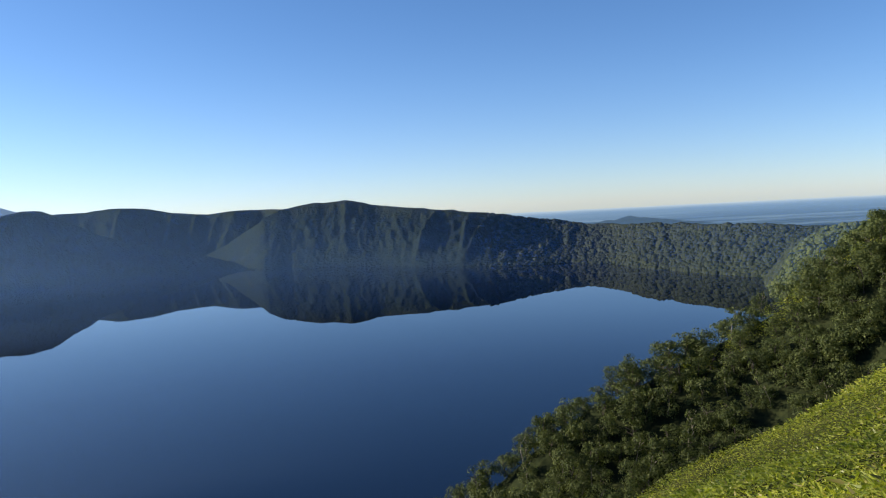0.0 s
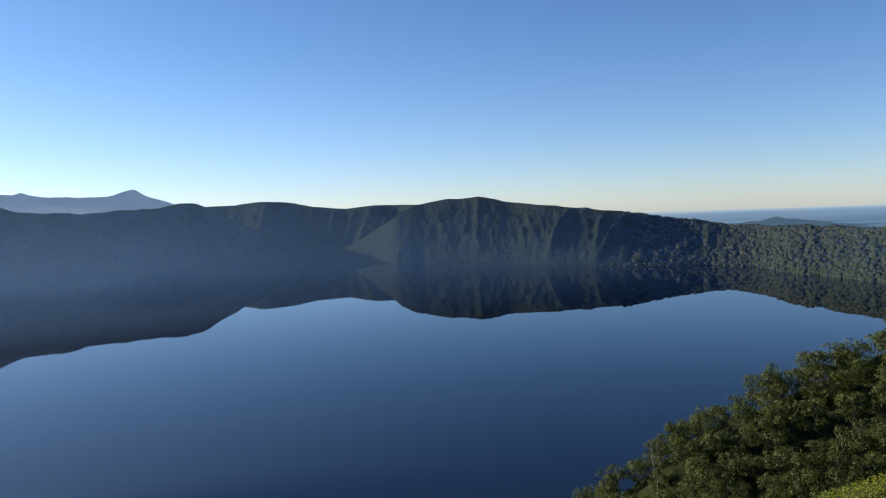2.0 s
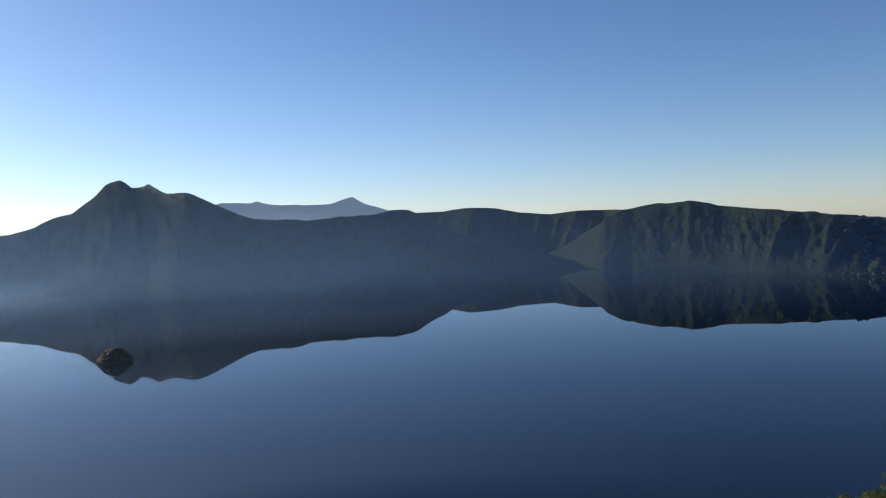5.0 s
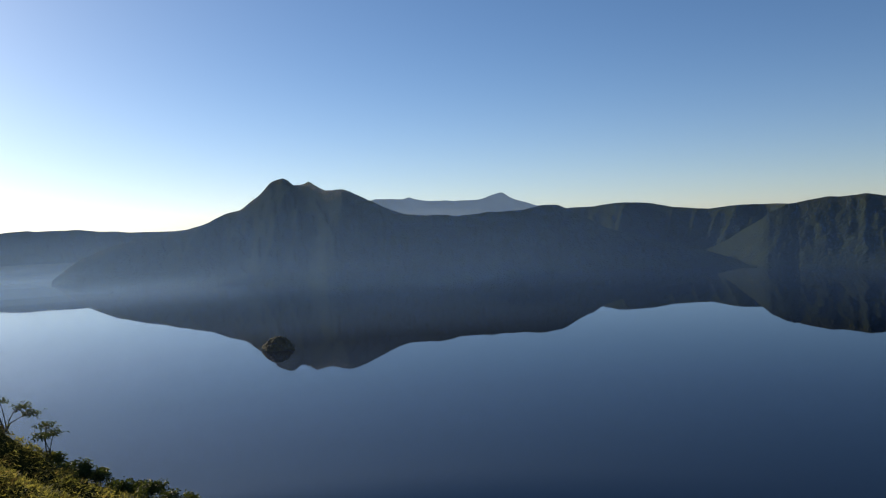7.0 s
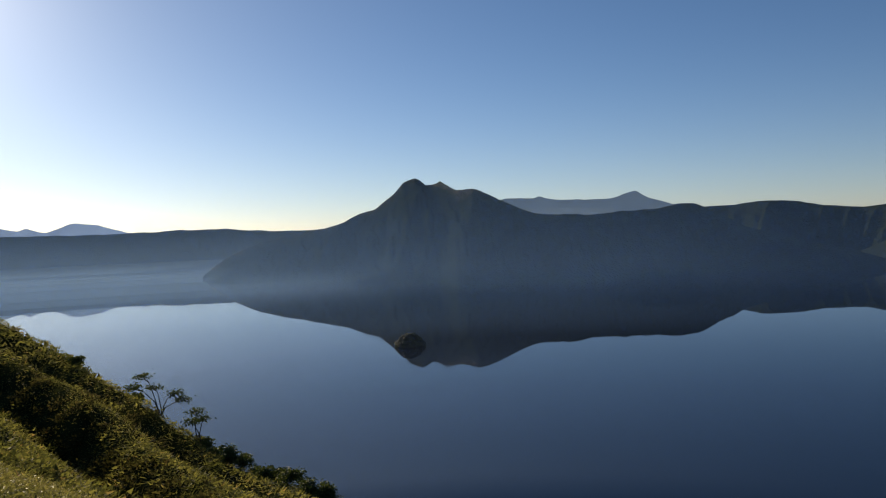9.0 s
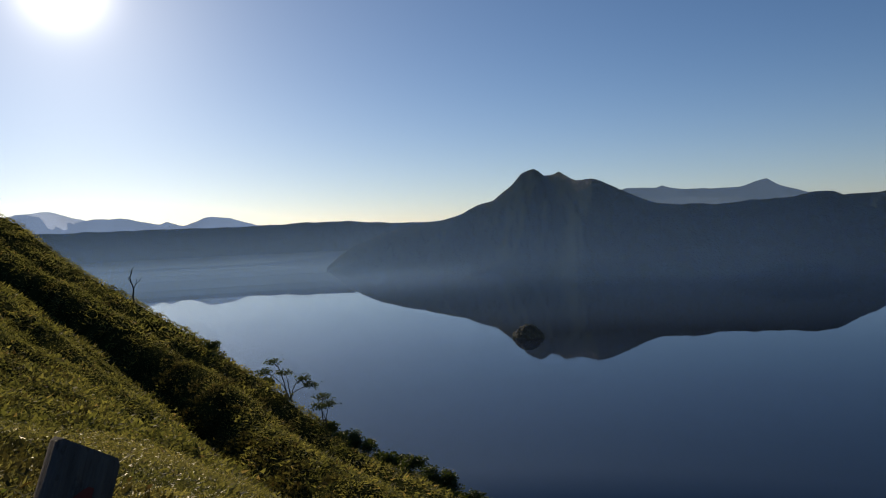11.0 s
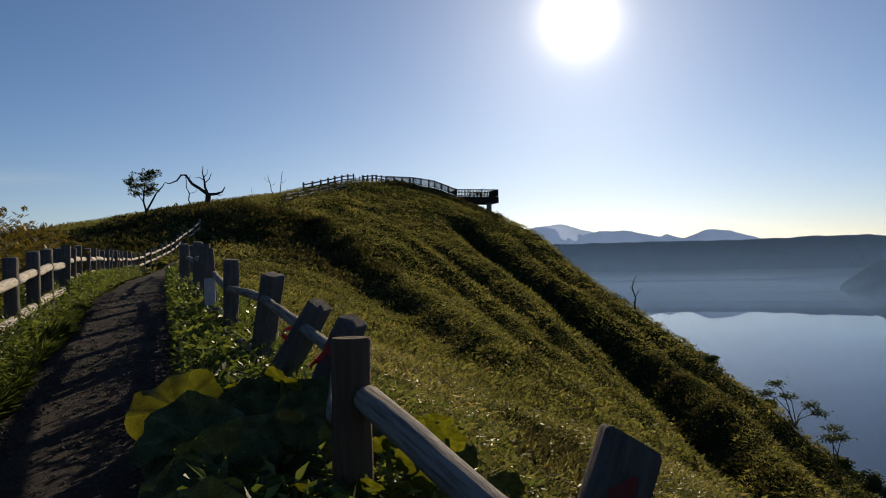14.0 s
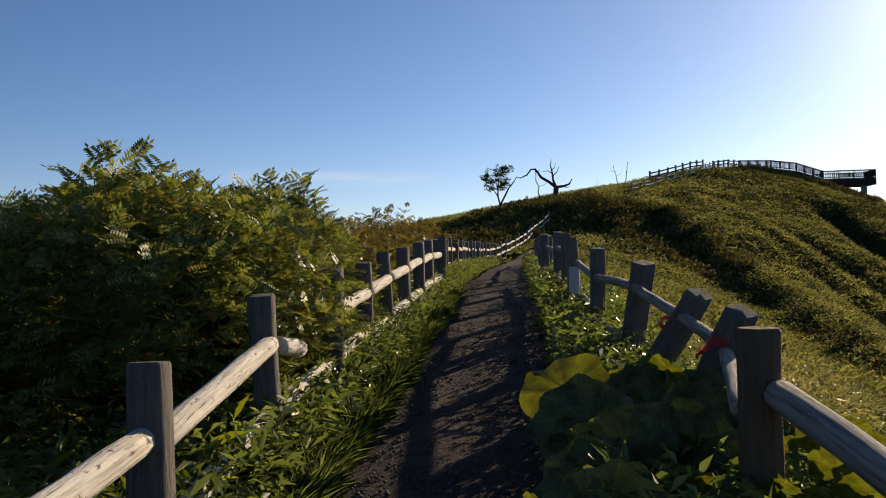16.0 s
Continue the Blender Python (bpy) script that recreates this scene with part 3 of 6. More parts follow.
M_WEED = leaf_mat("path side weeds", (0.055, 0.075, 0.03), (0.19, 0.225, 0.085), (1.4, 1.45, 0.7), 0.5, None, 0.4, False, 0.25)
M_ROWAN = leaf_mat("rowan leaves", (0.085, 0.115, 0.045), (0.26, 0.29, 0.1), (1.5, 1.42, 0.65), 0.5, (0.36, 0.17, 0.07), 0.3, False, 0.24)
M_HEDGE = leaf_mat("mixed brush leaves", (0.06, 0.06, 0.02), (0.17, 0.15, 0.055), (1.4, 1.2, 0.6), 0.45, (0.2, 0.09, 0.045))
# the same leaf twice: darkened as if shaded, then lightened as if sunlit
M_BUTTER_SHADED = leaf_mat("butterbur leaf coloured as shaded", (0.066, 0.09, 0.046), (0.118, 0.148, 0.07), (1.2, 1.3, 0.5), 0.7, None, 0.04, True, 0.12)
M_BUTTER_LIT = leaf_mat("butterbur leaf coloured as sunlit", (0.09, 0.11, 0.024), (0.16, 0.175, 0.042), (1.5, 1.4, 0.55), 0.55, None, 0.36, True)
M_TREE = leaf_mat("birch leaves", (0.026, 0.045, 0.016), (0.098, 0.125, 0.042), (1.3, 1.25, 0.65), 0.65, None, 0.3)
# leaf colour lowered so that the crowns' own shade is in it
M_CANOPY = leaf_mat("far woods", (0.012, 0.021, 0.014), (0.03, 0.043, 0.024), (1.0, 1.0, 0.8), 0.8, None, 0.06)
M_POST = wood_mat("weathered post wood", (0.075, 0.067, 0.061), (0.19, 0.17, 0.15), 0.15, 0.25, 0.75, 0.5)
M_NEWPOST = wood_mat("brown round post wood", (0.085, 0.056, 0.036), (0.19, 0.128, 0.084), 0.1, 0.2, 0.8)
M_RAIL = wood_mat("peeled pale log", (0.34, 0.29, 0.23), (0.76, 0.69, 0.59), 0.1, 0.3, 0.55, 0.85)
M_GREYRAIL = wood_mat("grey weathered rail", (0.07, 0.062, 0.055), (0.34, 0.31, 0.27), 0.2, 0.32, 0.55)
M_BARK = bark_mat("dark bark", (0.02, 0.016, 0.012), (0.07, 0.06, 0.05))
M_BIRCH = bark_mat("pale birch bark", (0.08, 0.07, 0.055), (0.24, 0.22, 0.19))
M_DECK = wood_mat("dark deck timber", (0.02, 0.016, 0.012), (0.06, 0.048, 0.038), 0.0)
M_CONCRETE = bark_mat("stained concrete", (0.1, 0.1, 0.095), (0.2, 0.195, 0.185))
M_PATH = mat("worn asphalt", _path)


def _plain_col(rgb, rough):
    def make(n, l, b):
        t = noise_tex(n, l, 14, 4)
        l.new(ramp(n, l, t, [(0.3, tuple(c * 0.7 for c in rgb)), (0.7, rgb)]), b.inputs["Base Color"])
        b.inputs["Roughness"].default_value = rough
    return make


M_GRIT = mat("loose grey grit", _plain_col((0.1, 0.085, 0.07), 0.9))
M_TAPE = leaf_mat("red plastic tape", (0.8, 0.06, 0.08), (0.9, 0.1, 0.12), (1.1, 1.0, 1.0), 0.35, None, 0.6)
M_SIGN = mat("faded white board", _plain_col((0.55, 0.56, 0.58), 0.6))
M_PAINT = mat("faded red paint", _plain_col((0.2, 0.035, 0.03), 0.8))


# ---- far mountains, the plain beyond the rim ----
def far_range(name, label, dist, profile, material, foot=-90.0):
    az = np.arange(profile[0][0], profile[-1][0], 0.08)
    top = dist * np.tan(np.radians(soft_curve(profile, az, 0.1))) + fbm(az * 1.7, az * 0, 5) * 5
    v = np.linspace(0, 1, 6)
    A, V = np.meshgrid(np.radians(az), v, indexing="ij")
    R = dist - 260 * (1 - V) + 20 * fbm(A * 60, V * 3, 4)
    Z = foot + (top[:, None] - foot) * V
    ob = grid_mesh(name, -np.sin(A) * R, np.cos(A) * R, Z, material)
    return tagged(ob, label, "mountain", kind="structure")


# the ranges glow by themselves, their haze painted into the emission colour
far_range("backdrop_mountain_1", "cone and low ridge beyond the crater, haze blue in their glow", 4820, [(26, 0.3), (29, 1.35), (30.2, 1.75), (31.2, 2.3), (31.6, 2.25), (33, 1.83), (36.5, 1.92), (37.6, 2.1), (38, 2.26), (38.5, 2.12), (40.5, 2.2), (42, 1.7), (44, 0.8)], glow_mat("ridge in haze blue", (0.07, 0.105, 0.165)))
# paler low ridge, also imitating the haze band at the cone's base
far_range("backdrop_mountain_4", "low ridge standing in for the pale haze below the cone", 4760, [(26, 0.2), (29, 1.0), (30.5, 1.22), (33, 1.2), (35.5, 1.3), (38, 1.42), (40.5, 1.5), (43, 1.0)], glow_mat("low ridge in haze colour", (0.085, 0.12, 0.175)))
far_range("backdrop_mountain_2", "far mountain chain, pale haze blue in its glow", 4900, [(63, 0.3), (66.6, 0.66), (67.2, 0.76), (68.2, 1.02), (69.1, 1.34), (69.5, 1.34), (70.1, 1.47), (70.5, 1.45), (70.8, 1.4), (71.4, 1.14), (72.1, 0.88), (72.8, 1.05), (73.3, 1.26), (73.8, 1.06), (74.6, 1.22), (75.7, 1.5), (76.4, 1.62), (76.9, 1.52), (77.9, 1.6), (78.9, 1.38), (79.8, 1.48), (81, 1.78), (81.9, 2.02), (82.5, 1.98), (83, 1.8), (84, 1.5), (90, 1.2)], glow_mat("ridge in pale haze", (0.17, 0.245, 0.41)), -60)
far_range("backdrop_mountain_3", "farthest peak, palest haze colour in its glow", 4935, [(75, 0.9), (78.1, 1.45), (78.9, 1.65), (79.9, 1.95), (80.6, 2.16), (81.2, 2.12), (82.6, 2.0), (86, 1.4)], glow_mat("ridge in palest haze", (0.36, 0.44, 0.62)), -60)


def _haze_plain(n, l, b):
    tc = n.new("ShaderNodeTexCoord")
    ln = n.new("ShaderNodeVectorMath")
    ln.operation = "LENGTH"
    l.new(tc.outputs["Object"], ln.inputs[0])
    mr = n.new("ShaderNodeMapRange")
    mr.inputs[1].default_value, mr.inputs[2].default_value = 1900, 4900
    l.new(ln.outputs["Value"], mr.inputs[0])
    # paler with distance: haze painted into the emission, mist streaks over it
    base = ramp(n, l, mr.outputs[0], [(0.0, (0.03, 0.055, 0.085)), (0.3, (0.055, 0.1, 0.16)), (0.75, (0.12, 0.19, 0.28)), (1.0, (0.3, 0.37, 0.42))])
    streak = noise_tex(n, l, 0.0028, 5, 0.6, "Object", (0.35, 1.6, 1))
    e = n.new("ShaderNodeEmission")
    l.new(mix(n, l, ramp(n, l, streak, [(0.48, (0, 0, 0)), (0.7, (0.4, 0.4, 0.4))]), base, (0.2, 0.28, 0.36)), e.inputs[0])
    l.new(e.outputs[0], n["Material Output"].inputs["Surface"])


M_HAZE = mat("far plain with haze in its glow", _haze_plain)
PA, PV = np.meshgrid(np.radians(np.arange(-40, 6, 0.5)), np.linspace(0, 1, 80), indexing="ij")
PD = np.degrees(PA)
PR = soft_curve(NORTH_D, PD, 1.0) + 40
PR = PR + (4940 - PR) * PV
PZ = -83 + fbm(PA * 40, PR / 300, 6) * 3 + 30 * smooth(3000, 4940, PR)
tagged(grid_mesh("backdrop_plain", -np.sin(PA) * PR, np.cos(PA) * PR, PZ + 3, M_HAZE), "lowland stretching to the horizon, haze and mist painted into its glow", "plain", kind="structure")


# this hill glows as well, with its haze blue painted in
far_range("backdrop_hill", "low hill rising from the plain, haze blue in its glow", 2380, [(-19, -1.95), (-17.2, -1.72), (-15.6, -1.5), (-14.2, -1.28), (-13.3, -1.2), (-12.4, -1.38), (-11.4, -1.5), (-10, -1.62), (-8.4, -1.85)], glow_mat("hill in haze blue", (0.042, 0.072, 0.105)), -130)


def _cloud(n, l, b):
    tc = n.new("ShaderNodeTexCoord")
    sep = n.new("ShaderNodeSeparateXYZ")
    l.new(tc.outputs["UV"], sep.inputs[0])
    wisp = noise_tex(n, l, 3.0, 5, 0.6, "UV", (1.2, 0.7, 1))
    edge = n.new("ShaderNodeMath")
    edge.operation = "MULTIPLY"
    u = ramp(n, l, sep.outputs["X"], [(0.0, (0, 0, 0)), (0.35, (1, 1, 1)), (0.75, (0.8, 0.8, 0.8)), (1.0, (0, 0, 0))])
    v = ramp(n, l, sep.outputs["Y"], [(0.0, (0, 0, 0)), (0.4, (0.5, 0.5, 0.5)), (0.55, (1, 1, 1)), (1.0, (0, 0, 0))])
    l.new(u, edge.inputs[0])
    l.new(v, edge.inputs[1])
    w = ramp(n, l, wisp, [(0.3, (0.1, 0.1, 0.1)), (0.7, (0.65, 0.65, 0.65))])
    fac = mix(n, l, 1.0, edge.outputs[0], w, "MULTIPLY")
    e, cl, ms = n.new("ShaderNodeEmission"), n.new("ShaderNodeBsdfTransparent"), n.new("ShaderNodeMixShader")
    e.inputs[0].default_value = (0.5, 0.62, 0.75, 1)
    l.new(fac, ms.inputs[0])
    l.new(cl.outputs[0], ms.inputs[1])
    l.new(e.outputs[0], ms.inputs[2])
    l.new(ms.outputs[0], n["Material Output"].inputs["Surface"])


CA, CV = np.meshgrid(np.radians(np.arange(113, 131, 0.5)), np.linspace(0, 1, 9), indexing="ij")
CR = 4900 * np.cos(np.radians(5.5)) + 0 * CA
cloud = tagged(grid_mesh("backdrop_cloud", -np.sin(CA) * CR, np.cos(CA) * CR, 4900 * np.tan(np.radians(4.9 + 1.5 * CV + 0.35 * (np.degrees(CA) - 113) / 18)), mat("thin streak of cloud", _cloud)), "thin white streak of cloud low in the sky", "cloud", kind="structure")
uv = cloud.data.uv_layers.new(name="UVMap")
vi = np.empty(len(cloud.data.loops), np.int32)
cloud.data.loops.foreach_get("vertex_index", vi)
grid_uv = np.stack([(np.degrees(CA) - 113).ravel() / 17.5, CV.ravel()], -1)
uv.data.foreach_set("uv", grid_uv[vi].astype(np.float32).ravel())


# ---- woods on the crater walls ----
def canopy(name, label, pts, size, material, seed):
    """Tree crowns as many small lumps in one mesh."""
    rng = np.random.default_rng(seed)
    n = len(pts)
    k = np.arange(5) * np.pi / 2.5
    ring = np.stack([np.cos(k), np.sin(k), 0 * k], -1)
    tmpl = np.vstack([ring * 0.56 + (0, 0, -0.3), ring * 0.42 + (0, 0, 0.12), [[0, 0, 0.27]]])
    faces = []
    for q in range(5):
        q2 = (q + 1) % 5
        faces += [(q, q2, 5 + q2), (q, 5 + q2, 5 + q), (5 + q, 5 + q2, 10)]
    faces = np.array(faces)
    a = rng.uniform(0, 6.28, n)
    c, s_ = np.cos(a)[:, None], np.sin(a)[:, None]
    sz = (size * rng.uniform(0.65, 1.35, n))[:, None]
    x, y, z = tmpl[None, :, 0], tmpl[None, :, 1], tmpl[None, :, 2]
    jit = rng.uniform(0.75, 1.25, (n, len(tmpl)))
    co = np.stack([pts[:, :1] + (x * c - y * s_) * sz * jit, pts[:, 1:2] + (x * s_ + y * c) * sz * jit, pts[:, 2:] + z * sz * rng.uniform(0.8, 1.25, (n, 1)) * jit], -1).reshape(-1, 3)
    fa = (faces[None] + (np.arange(n) * len(tmpl))[:, None, None]).reshape(-1, 3)
    return tagged(new(name, mesh_from(name, co, fa, material)), label, "woods", kind="stuff")


rng = np.random.default_rng(11)
def face_points(rng, n, az0, az1, dist, soft, deep):
    """Spots all over the face of a crater wall."""
    az = rng.uniform(az0, az1, n)
    az = az[rng.uniform(0, 1, n) < smooth(az1, az1 - 9, az)]
    n = len(az)
    r = soft_curve(dist, az, soft) + 8 - deep * rng.uniform(0, 1, n)
    x, y = -np.sin(np.radians(az)) * r, np.cos(np.radians(az)) * r
    z = height(x, y)
    return np.stack([x, y, z], -1)[z > LAKE + 2]


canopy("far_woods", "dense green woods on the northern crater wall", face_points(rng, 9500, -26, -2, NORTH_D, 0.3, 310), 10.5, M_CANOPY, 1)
canopy("far_woods", "sunlit woods on the lower spur of the rim", face_points(rng, 3400, -34, -18, LOW_D, 0.6, 200), 6.0, M_TREE, 8)


def crest_points(rng, n, az0, az1, profile, dist, wobble):
    """Spots along a skyline and a little way down its face."""
    az = rng.uniform(az0, az1, n)
    r = soft_curve(dist, az, wobble) - 45 * rng.uniform(0, 1, n) ** 2
    x, y = -np.sin(np.radians(az)) * r, np.cos(np.radians(az)) * r
    return np.stack([x, y, height(x, y) - 1.0], -1)


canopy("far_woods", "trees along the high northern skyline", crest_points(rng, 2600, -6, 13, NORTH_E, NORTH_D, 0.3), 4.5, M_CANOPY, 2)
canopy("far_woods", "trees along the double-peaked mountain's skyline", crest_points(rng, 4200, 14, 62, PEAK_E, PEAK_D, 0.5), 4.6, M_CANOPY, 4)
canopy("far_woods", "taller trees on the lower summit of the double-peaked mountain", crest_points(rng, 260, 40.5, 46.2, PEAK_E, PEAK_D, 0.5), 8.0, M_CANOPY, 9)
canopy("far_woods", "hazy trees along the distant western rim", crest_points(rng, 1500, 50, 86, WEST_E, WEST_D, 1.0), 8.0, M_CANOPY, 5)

# the small round wooded island
isl = toward(47.9, 0, 962)
rng = np.random.default_rng(12)
IA, IR = np.meshgrid(np.radians(np.arange(0, 360, 10.0)), np.linspace(0.05, 21, 9), indexing="ij")
island = tagged(grid_mesh("island", isl.x + np.cos(IA) * IR, isl.y + np.sin(IA) * IR, LAKE + 15 - 16.5 * (IR / 20) ** 2.2, M_GROUND, True), "small round wooded islet in the lake", "island", kind="structure")
ia, ir = rng.uniform(0, 6.28, 160), 18 * np.sqrt(rng.uniform(0, 1, 160))
canopy("island_woods", "dark trees covering the round islet", np.stack([isl.x + np.cos(ia) * ir, isl.y + np.sin(ia) * ir, LAKE + 14.5 - 14 * (ir / 19) ** 2.2], -1), 4.6, M_CANOPY, 6)


# ---- upright see-through sheets that imitate haze over the lake ----
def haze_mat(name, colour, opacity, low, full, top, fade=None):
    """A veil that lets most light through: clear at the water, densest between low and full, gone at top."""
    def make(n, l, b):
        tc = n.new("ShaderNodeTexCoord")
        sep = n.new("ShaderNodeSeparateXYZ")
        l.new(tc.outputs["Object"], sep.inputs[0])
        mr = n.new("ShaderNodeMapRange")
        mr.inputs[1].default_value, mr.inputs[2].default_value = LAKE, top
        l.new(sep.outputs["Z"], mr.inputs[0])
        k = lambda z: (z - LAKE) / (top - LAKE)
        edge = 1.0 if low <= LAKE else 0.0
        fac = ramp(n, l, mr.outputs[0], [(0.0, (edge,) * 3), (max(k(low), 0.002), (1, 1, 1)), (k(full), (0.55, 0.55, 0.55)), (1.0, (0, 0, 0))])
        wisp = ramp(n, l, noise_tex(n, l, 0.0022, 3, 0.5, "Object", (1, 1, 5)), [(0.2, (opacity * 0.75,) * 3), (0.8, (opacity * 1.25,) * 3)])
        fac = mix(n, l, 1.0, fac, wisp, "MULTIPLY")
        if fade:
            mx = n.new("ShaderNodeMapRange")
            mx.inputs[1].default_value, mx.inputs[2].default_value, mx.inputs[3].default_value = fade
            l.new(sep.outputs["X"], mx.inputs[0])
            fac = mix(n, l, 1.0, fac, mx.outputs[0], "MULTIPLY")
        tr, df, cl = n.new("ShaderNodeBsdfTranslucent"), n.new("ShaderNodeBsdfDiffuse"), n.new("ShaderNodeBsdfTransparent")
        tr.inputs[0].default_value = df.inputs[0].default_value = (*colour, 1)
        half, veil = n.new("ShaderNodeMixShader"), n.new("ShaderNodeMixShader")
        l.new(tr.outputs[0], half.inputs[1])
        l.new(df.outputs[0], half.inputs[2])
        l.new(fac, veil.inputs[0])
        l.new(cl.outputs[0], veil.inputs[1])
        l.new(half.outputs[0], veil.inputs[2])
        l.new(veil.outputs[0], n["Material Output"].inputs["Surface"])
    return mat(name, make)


# One curved sheet; its pale colour stands in for air lit between.
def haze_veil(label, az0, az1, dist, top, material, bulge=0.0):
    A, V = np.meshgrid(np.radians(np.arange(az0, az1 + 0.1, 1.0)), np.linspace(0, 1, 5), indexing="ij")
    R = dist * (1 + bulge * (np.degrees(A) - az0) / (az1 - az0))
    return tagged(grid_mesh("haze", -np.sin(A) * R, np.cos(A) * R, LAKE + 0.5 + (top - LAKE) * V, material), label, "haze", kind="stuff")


haze_veil("upright sheet imitating thin blue haze over the lake", -60, 96, 1010, 150, haze_mat("thin haze", (0.24, 0.49, 1.0), 0.15, -70, 20, 150, (250, -760, 0.9)))
# added sheet that only lifts the water's brightness on the sun's side
haze_veil("added faint sheet that brightens the near water", -2, 96, 400, -10, haze_mat("added brightening veil", (0.42, 0.62, 1.0), 0.06, -126, -80, -10, (-10, -330, 0.0)))
haze_veil("upright sheet imitating blue haze before the double-peaked mountain", -2, 96, 1700, 190, haze_mat("middle haze", (0.33, 0.56, 1.0), 0.08, -80, 30, 190, (-60, -1050, 0.0)))
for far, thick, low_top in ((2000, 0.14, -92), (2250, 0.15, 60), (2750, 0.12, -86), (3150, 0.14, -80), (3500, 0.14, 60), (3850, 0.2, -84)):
    haze_veil("upright sheet imitating low mist on the far water", 44, 96, far, 130, haze_mat("low mist", (0.38, 0.62, 1.0), thick, LAKE, -118 if low_top < 0 else -96, low_top, (-far * 0.72, -far * 0.86, 0.0)))


# ---- the footpath ----
def path_side(x):
    """Centre, direction and left-hand normal of the path at x, walking towards -x."""
    e = 0.2
    y0, y1 = float(path_y(np.array([x + e]))[0]), float(path_y(np.array([x - e]))[0])
    d = Vector((-2 * e, y1 - y0)).normalized()
    return Vector((x, (y0 + y1) / 2)), d, Vector((-d.y, d.x))


def path_strip():
    rng = np.random.default_rng(3)
    xs = np.concatenate([np.arange(9, -14, -0.22), np.arange(-14, -47, -0.6)])
    off = np.linspace(-1, 1, 9)
    X, Y, Z = [], [], []
    for x in xs:
        c, d, nrm = path_side(x)
        wl_, wr_ = 0.72 + 0.1 * float(vnoise(np.array([x * 0.9]), np.array([2.0]))[0]) * 2, 0.62 + 0.12 * float(vnoise(np.array([x * 0.7]), np.array([7.0]))[0]) * 2
        row = [c + nrm * (o * (wl_ if o > 0 else wr_) + rng.uniform(-0.02, 0.02)) for o in off]
        X.append([q.x for q in row])
        Y.append([q.y for q in row])
    X, Y = np.array(X), np.array(Y)
    Z = height(X, Y) + 0.035 * (1 - np.abs(off) ** 6)[None] - 0.012 + fbm(X * 2.5, Y * 2.5, 4) * 0.02
    return tagged(grid_mesh("path", X[:, ::-1], Y[:, ::-1], Z[:, ::-1], M_PATH), "worn dark asphalt footpath with dusty patches", "path", kind="structure")


path_strip()


def grit():
    """Small loose stones on the asphalt, thickest along its edges."""
    rng = np.random.default_rng(17)
    n = 5200
    x = -1.5 - 15 * rng.uniform(0, 1, n) ** 1.3
    side = np.where(rng.uniform(0, 1, n) < 0.6, rng.choice([-1, 1], n) * rng.normal(0.5, 0.1, n), rng.uniform(-0.6, 0.6, n))
    y = path_y(x) + side * 1.06
    p = np.stack([x, y, height(x, y) + 0.028], -1)
    tm = np.array([(1, 0, 0), (-1, 0, 0), (0, 1, 0), (0, -1, 0), (0, 0, 0.7), (0, 0, -0.7)], float)
    fa = np.array([(0, 2, 4), (2, 1, 4), (1, 3, 4), (3, 0, 4), (2, 0, 5), (1, 2, 5), (3, 1, 5), (0, 3, 5)])
    size = rng.uniform(0.004, 0.013, n) * rng.choice([1, 1, 1, 1.8], n)
    co = (tm[None] * rng.uniform(0.6, 1.3, (n, 6, 1)) * size[:, None, None] + p[:, None]).reshape(-1, 3)
    tagged(new("gravel", mesh_from("gravel", co, (fa[None] + (np.arange(n) * 6)[:, None, None]).reshape(-1, 3), M_GRIT)), "small loose stones on the footpath", "gravel", kind="stuff")


grit()


# ---- fences ----
def log_mesh(name, length, r0, r1, material, seed, seg=12, dome=0.0, tilt_top=0.0, tilt_side=0.0, square=0.0):
    """A round log along +z from the origin, uneven, with softened ends."""
    rng = random.Random(seed)
    k = 6
    bow = rng.uniform(-0.012, 0.012)
    pts = [(bow * math.sin(math.pi * i / k), rng.uniform(-0.004, 0.004), length * i / k) for i in range(k + 1)]
    rad = [(r0 + (r1 - r0) * i / k) * rng.uniform(0.95, 1.05) for i in range(k + 1)]
    if dome:
        co, fa = tube(pts, rad, seg, rng, 0.025, dome)
    else:
        top = pts[-1]
        pts = pts[:-1] + [(top[0], top[1], top[2] - 0.012), top]
        rad = rad + [rad[-1] * 0.9]
        co, fa = tube(pts, rad, seg, rng, 0.025)
        if square:
            # hewn flat on four sides, the corners left round
            t = np.arctan2(co[:, 1], co[:, 0])
            co[:, :2] *= ((np.abs(np.cos(t)) ** square + np.abs(np.sin(t)) ** square) ** (-1 / square))[:, None] * 0.93
        lift = co[:, 2] > length - 0.02
        co[lift, 2] += co[lift, 0] * tilt_top + co[lift, 1] * tilt_side
    return solid(name, [(co, fa)], material)


POSTS = [log_mesh("post", 1.5, 0.082, 0.078, M_POST, 40 + i, 24, 0, t, 0.0, 3.6) for i, t in enumerate((0.15, -0.1, 0.05, 0.2))]
RAILS = [log_mesh("rail", 1.0, 0.056, 0.052, M_RAIL, 60 + i, 10, 0.55) for i in range(4)]
THICK_RAILS = [log_mesh("rail", 1.0, 0.054, 0.05, M_GREYRAIL, 80, 12, 0.55)]
DARK_RAILS = [log_mesh("rail", 1.0, 0.041, 0.037, M_GREYRAIL, 70 + i, 10, 0.55) for i in range(3)]

FAR_RAILS = [log_mesh("rail", 1.0, 0.08, 0.075, M_DECK, 75 + i, 10, 0.55) for i in range(2)]


